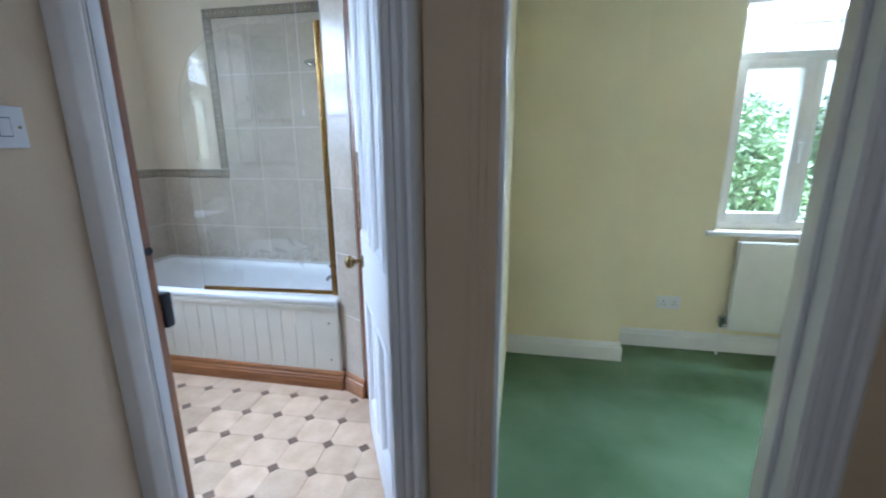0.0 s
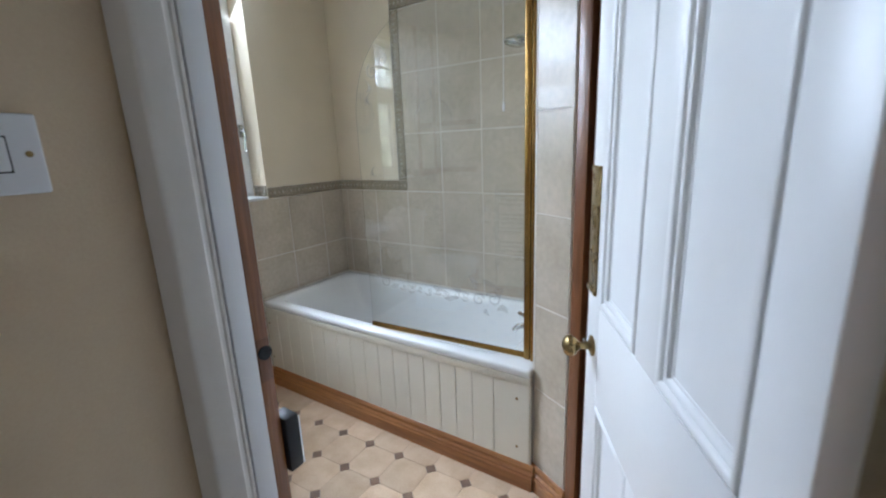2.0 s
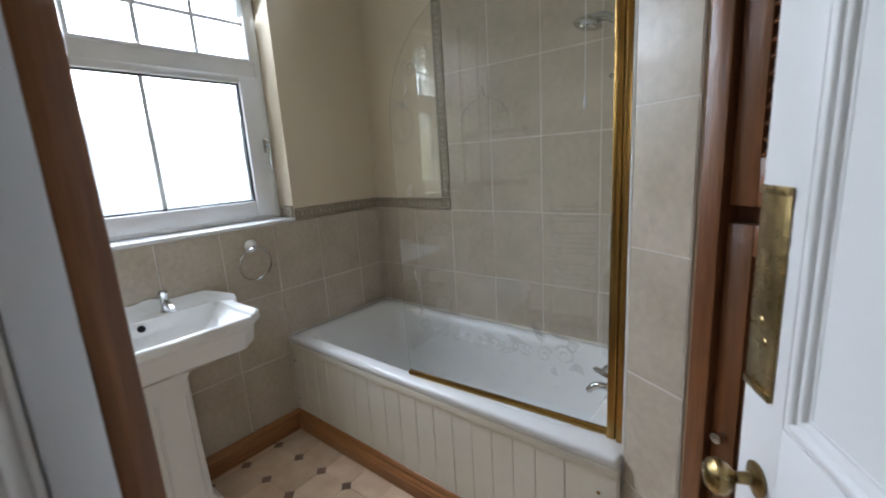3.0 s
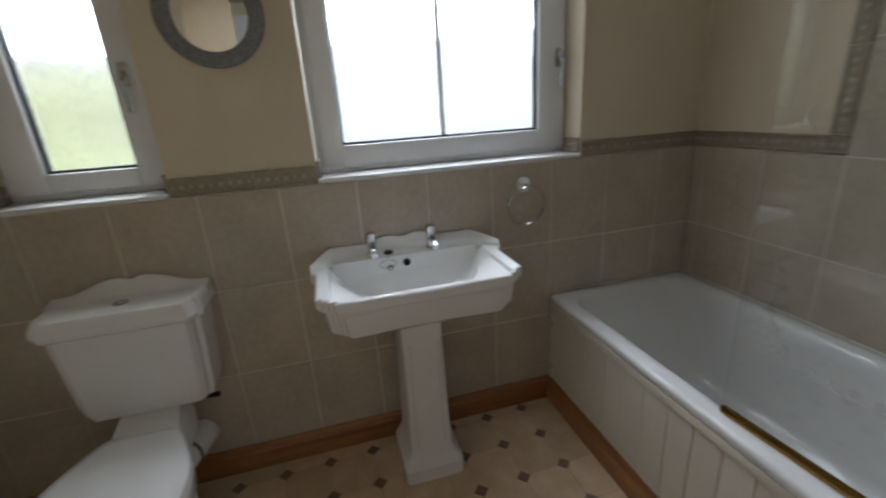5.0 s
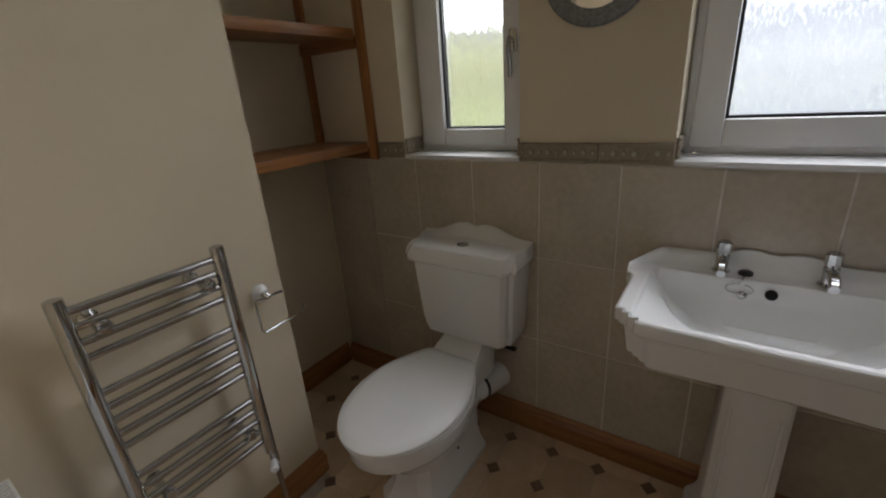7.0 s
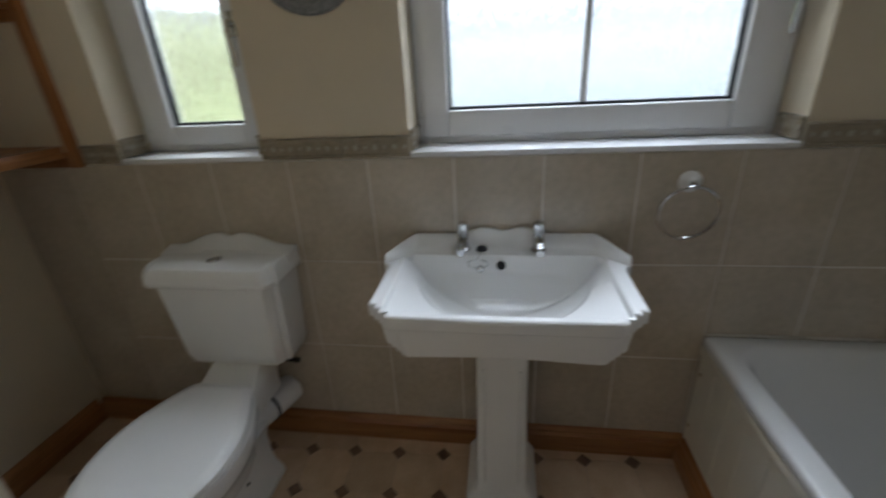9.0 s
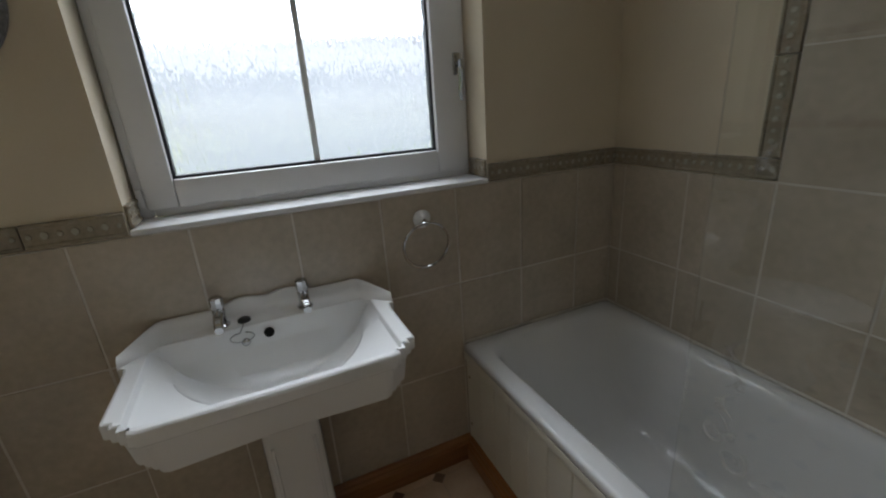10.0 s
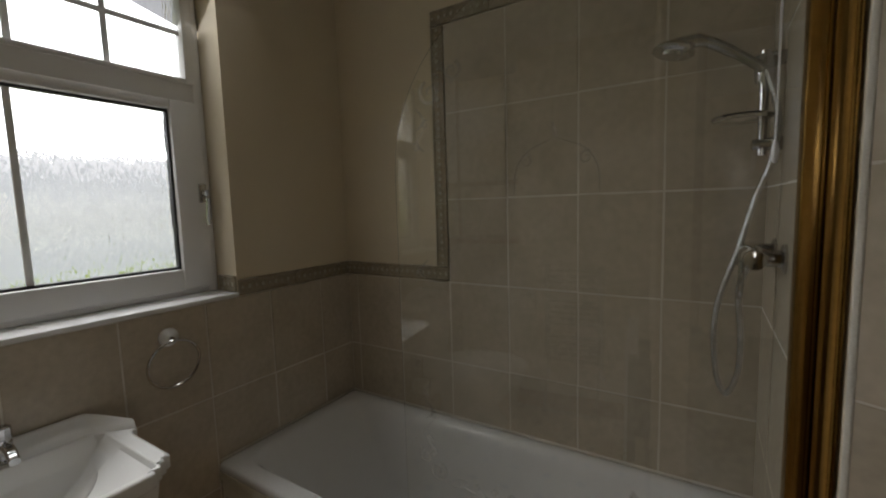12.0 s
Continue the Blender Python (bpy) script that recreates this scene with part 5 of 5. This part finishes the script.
part("wire_arm", bm, CHROME, tp)
part("boss", lathe(bmesh.new(), [(0.013, 0), (0.014, 0.006), (0.010, 0.012), (0.006, 0.016), (0.008, 0.022), (0.003, 0.027)], (-0.776, 1.076, 0.80), (0, 1, 0), 16), CHROME, tp, "turned chrome boss")

# ---- radiator beside the door ----
r2 = thing("bathroom_radiator", (EW - 0.09, 1.45, 0.15), "white panel radiator with slotted top grille", "radiator")
QX0, QX1, QY0, QY1, QZ = EW - 0.118, EW - 0.060, 1.125, 1.80, 0.70
bm = box(bmesh.new(), QX0, QX0 + 0.014, QY0, QY1, 0.15, QZ - 0.004, 0.004)
part("panel", bm, RADIATOR, r2)
# solid near-black block stands for the shade inside, below the grille
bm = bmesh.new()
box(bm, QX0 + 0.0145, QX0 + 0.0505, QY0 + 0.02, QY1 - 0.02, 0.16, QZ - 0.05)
part("dark_interior", bm, DARK_SEAL_RECESS, r2)
bm = bmesh.new()
ys = QY0
slots = []
while ys < QY1 - 0.012:
    slots.append(ys)
    ys += 0.0115
box(bm, QX0, QX0 + 0.006, QY0, QY1, QZ - 0.004, QZ, 0.001, 1)
box(bm, QX1 - 0.006, QX1, QY0, QY1, QZ - 0.018, QZ, 0.001, 1)
box(bm, QX0 + 0.0225, QX0 + 0.0265, QY0, QY1, QZ - 0.004, QZ - 0.0005)
box(bm, QX0 + 0.037, QX0 + 0.041, QY0, QY1, QZ - 0.004, QZ - 0.0005)
for s in slots:
    box(bm, QX0 + 0.006, QX1 - 0.006, s, s + 0.0055, QZ - 0.0035, QZ - 0.0008)
box(bm, QX0 + 0.001, QX1, QY0 - 0.001, QY0 + 0.004, QZ - 0.06, QZ)
part("top_grille", bm, RADIATOR, r2, "slotted white top grille", 0)
for yy in (1.28, 1.62):
    part("bracket", box(bmesh.new(), QX1 - 0.008, EW - 0.0005, yy, yy + 0.03, 0.22, 0.62, 0.002), BLACK, r2)

# ---- alcove shelves ----
for zt, depth in ((1.165, 0.915), (1.588, 0.915)):
    sh = thing("alcove_shelf", (-1.19, 0.76, zt - 0.03), "varnished pine slatted shelf in the alcove", "shelf", "alcove shelves")
    yy = 0.605
    while yy < depth - 0.03:
        part("slat", box(bmesh.new(), WX + 0.001, -0.8595, yy, yy + 0.046, zt - 0.020, zt, 0.003, 1), PINE_X, sh)
        yy += 0.051
    part("front_rail", box(bmesh.new(), WX + 0.022, -0.8595, depth - 0.004, depth + 0.016, zt - 0.036, zt + 0.001, 0.003), PINE_X, sh)
    for x0, x1 in ((WX + 0.001, WX + 0.021), (-0.8795, -0.8595)):
        part("side_batten", box(bmesh.new(), x0, x1, 0.602, (depth + 0.012 if x0 < -1 else 0.9465), zt - 0.068, zt - 0.0205, 0.002), PINE_Y_SHADED, sh)
for xx, yy in ((WX + 0.001, 0.925), (WX + 0.001, 0.602)):
    up = thing("shelf_upright", (xx, yy, 1.09), "upright pine batten against the alcove wall", "batten", "shelf uprights")
    part("batten", box(bmesh.new(), xx, xx + 0.019, yy + 0.0075, yy + 0.047, 1.095, CEIL - 0.002, 0.003), PINE_Z, up)


# ---- wall tiles ----
def facing(origin, along):
    """A frame on a wall: x along it, -y out into the room, z up."""
    ax = Vector((*along, 0)).normalized()
    ay = Vector((-ax.y, ax.x, 0))
    return Matrix(((ax.x, ay.x, 0, origin[0]), (ax.y, ay.y, 0, origin[1]), (0, 0, 1, 0), (0, 0, 0, 1)))


tile_meshes = {}


def tile_mesh(w, h):
    key = (round(w, 3), round(h, 3))
    if key not in tile_meshes:
        bm = box(bmesh.new(), 0.0017, w - 0.0017, -0.008, -0.0006, 0.0017, h - 0.0017)
        front = [e for e in bm.edges if all(v.co.y < -0.007 for v in e.verts)]
        bmesh.ops.bevel(bm, geom=front, offset=0.0016, segments=2, affect="EDGES")
        bmesh.ops.recalc_face_normals(bm, faces=bm.faces[:])
        me = bpy.data.meshes.new("tile")
        bm.to_mesh(me)
        bm.free()
        me.materials.append(TILE)
        tile_meshes[key] = me
    return tile_meshes[key]


def border_mesh(w):
    key = ("border", round(w, 3))
    if key not in tile_meshes:
        bm = bmesh.new()
        h = 0.060
        box(bm, 0.001, w - 0.001, -0.009, -0.0006, 0.0005, h - 0.0005, 0.0015, 1)
        for z in (0.006, h - 0.006):
            box(bm, 0.001, w - 0.001, -0.0125, -0.008, z - 0.0045, z + 0.0045, 0.002, 1)
        n = max(1, round(w / 0.03))
        for i in range(n):
            c = (i + 0.5) * w / n
            r = 0.0095 if i % 2 else 0.0065
            loops = [[Vector((c + rr * math.cos(a), -d, h / 2 + 1.15 * rr * math.sin(a))) for a in (k * math.pi / 4 for k in range(8))] for rr, d in ((r, 0.008), (r * 0.8, 0.0115), (r * 0.3, 0.0125))]
            loft(bm, loops, False, True)
        bmesh.ops.recalc_face_normals(bm, faces=bm.faces[:])
        me = bpy.data.meshes.new("border_tile")
        bm.to_mesh(me)
        bm.free()
        me.materials.append(BORDER)
        me.materials.append(BORDER_PALE)
        for poly in me.polygons:
            if poly.center.y < -0.0105 and abs(poly.center.z - 0.03) < 0.014:
                poly.material_index = 1
        me.polygons.foreach_set("use_smooth", [True] * len(me.polygons))
        me.set_sharp_from_angle(angle=radians(40))
        tile_meshes[key] = me
    return tile_meshes[key]


def piece(name, mesh, m, parent):
    ob = new(name, mesh)
    ob.parent = parent
    ob.matrix_parent_inverse = parent.matrix_world.inverted()
    ob.matrix_basis = m
    return ob


def tile_field(parent, m, xs, zs):
    """Tiles between the joints xs and zs (local to the wall's frame), on a bed of grout."""
    jit = random.Random(len(xs) * 100 + len(zs))
    for x0, x1 in zip(xs, xs[1:]):
        for z0, z1 in zip(zs, zs[1:]):
            piece("tile", tile_mesh(x1 - x0, z1 - z0), m @ pose(x0, jit.uniform(-0.0004, 0.0002), z0, jit.uniform(-0.12, 0.12), 0, jit.uniform(-0.15, 0.15)), parent)
    bm = box(bmesh.new(), xs[0], xs[-1], -0.0066, -0.0004, zs[0], zs[-1])
    bmesh.ops.transform(bm, matrix=m, verts=bm.verts[:])
    part("grout", bm, GROUT, parent, "", 0)


def border_run(parent, m, x0, x1, z, step=0.2575):
    x = x0
    while x < x1 - 0.01:
        w = min(step, x1 - x)
        piece("border_tile", border_mesh(w), m @ pose(x, 0, z), parent)
        x += w


ROWS_LOW = [0.086, 0.424, 0.762, 1.10]
ROWS_HIGH = [0.424, 0.762, 1.10, 1.438, 1.776, 2.114]
mw = facing((WX, 0), (0, 1))
cols = [0.90] + [1.157 + 0.2575 * i for i in range(10)] + [NY]
tile_field(wall_west, mw, cols, ROWS_LOW)
# thin jointless sheet in the tile colour, added where the tiles stop
bm = box(bmesh.new(), 0.621, 0.8985, -0.0075, -0.0004, 0.107, 1.09, 0.001)
bmesh.ops.transform(bm, matrix=mw, verts=bm.verts[:])
part("alcove_panel", bm, TILE, wall_west, "plain tile-coloured sheet beside the tiles", 0)
border_run(wall_west, mw, 0.975, W2[0], 1.104)
border_run(wall_west, mw, W2[1], W1[0], 1.104)
border_run(wall_west, mw, W1[1], NY, 1.104)
for w in (W1, W2):  # short border returns in the window reveals
    for yy, along in ((w[0], (-1, 0)), (w[1], (1, 0))):
        if along == (1, 0):
            mr = facing((WX - 0.105, yy), along)
        else:
            mr = facing((WX, yy), along)
        piece("border_tile", border_mesh(0.105), mr @ pose(0, 0, 1.118), wall_west)

mn = facing((0, NY), (1, 0))
XJ = -0.893
tile_field(wall_north, mn, [WX + 0.008, -1.412, -1.1525, XJ], [0.424, 0.762, 1.10])
tile_field(wall_north, mn, [XJ + 0.2595 * i for i in range(5)], ROWS_HIGH)
border_run(wall_north, mn, WX + 0.009, XJ - 0.0005, 1.104)
zz = 1.165
while zz < 2.114:  # upright border
    hgt = min(0.2575, 2.114 - zz)
    piece("border_tile", border_mesh(hgt), mn @ pose(XJ - 0.0005, 0, zz) @ Matrix.Rotation(radians(-90), 4, "Y"), wall_north)
    zz += hgt
border_run(wall_north, mn, XJ - 0.0605, EX - 0.009, 2.116)

me_ = facing((EX, NY), (0, -1))
tile_field(wall_bath_end, me_, [0.008, 0.26, 0.519, 0.585], ROWS_HIGH)
border_run(wall_bath_end, me_, 0.009, 0.585, 2.116)
md = facing(DIAG[0], (DIAG[1][0] - DIAG[0][0], DIAG[1][1] - DIAG[0][1]))
tile_field(wall_bath_end, md, [0.003, 0.170], [0.10, 0.439, 0.777, 1.115, 1.453, 1.791, 2.129])
bm = box(bmesh.new(), -0.004, 0.006, -0.0095, 0.004, 0.10, 2.13, 0.003)
bmesh.ops.transform(bm, matrix=md, verts=bm.verts[:])
part("edge_trim", bm, GROUT, wall_bath_end, "pale tile edge trim")

# ---- octagon and dot floor ----
FP, FX, FYO, FTURN = 0.1708, -1.056, 2.298, radians(2.3)
DOT = 0.028
FC, FS = math.cos(FTURN), math.sin(FTURN)


def clip_poly(poly, axis, limit, keep_less):
    out = []
    for i, p in enumerate(poly):
        q = poly[(i + 1) % len(poly)]
        a = (p[axis] <= limit) if keep_less else (p[axis] >= limit)
        b = (q[axis] <= limit) if keep_less else (q[axis] >= limit)
        if a:
            out.append(p)
        if a != b:
            t = (limit - p[axis]) / (q[axis] - p[axis])
            out.append((p[0] + t * (q[0] - p[0]), p[1] + t * (q[1] - p[1])))
    return out


floor_meshes = {}


def floor_piece(name, outline, cx, cy, material):
    x_max = 0.95 if cy > 1.974 else (EW if cy > 1.047 else -0.858)
    y_min = 0.60 if cx < -0.858 else (1.047 if cx < EW else 1.974)
    outline = [(x * FC - y * FS, x * FS + y * FC) for x, y in outline]
    poly = [(cx + x, cy + y) for x, y in outline]
    for axis, limit, less in ((0, WX, False), (0, x_max, True), (1, y_min, False), (1, FY + 0.04, True)):
        poly = clip_poly(poly, axis, limit, less) if len(poly) > 2 else []
    if len(poly) < 3:
        return
    whole = len(poly) == len(outline) and all(abs(p[0] - cx - o[0]) + abs(p[1] - cy - o[1]) < 1e-6 for p, o in zip(poly, outline))
    key = name if whole else None
    if key in floor_meshes:
        me = floor_meshes[key]
    else:
        bm = bmesh.new()
        loc = [(x - cx, y - cy) for x, y in poly]
        kx = sum(p[0] for p in loc) / len(loc)
        ky = sum(p[1] for p in loc) / len(loc)
        inner = [(kx + (x - kx) * 0.985, ky + (y - ky) * 0.985) for x, y in loc]
        loft(bm, [[Vector((x, y, -0.0029)) for x, y in loc], [Vector((x, y, -0.0008)) for x, y in loc], [Vector((x, y, 0.0)) for x, y in inner]], False, True)
        bmesh.ops.recalc_face_normals(bm, faces=bm.faces[:])
        me = bpy.data.meshes.new(name)
        bm.to_mesh(me)
        bm.free()
        me.materials.append(material)
        if key:
            floor_meshes[key] = me
    ob = new(name, me)
    ob.parent = bathroom_floor
    ob.location = (cx, cy, 0)


h = FP / 2 - 0.0006
octagon = [(-h + DOT, -h), (h - DOT, -h), (h, -h + DOT), (h, h - DOT), (h - DOT, h), (-h + DOT, h), (-h, h - DOT), (-h, -h + DOT)]
g = DOT - 0.0012
dot = [(0, -g), (g, 0), (0, g), (-g, 0)]
for i in range(-5, 14):
    for j in range(-12, 6):
        for name, outline, o, material in (("dot_tile", dot, 0.0, VINYL_DOT), ("octagon_tile", octagon, 0.5, VINYL)):
            a, b = FP * (i + o), FP * (j + o)
            floor_piece(name, outline, FX + a * FC - b * FS, FYO + a * FS + b * FC, material)
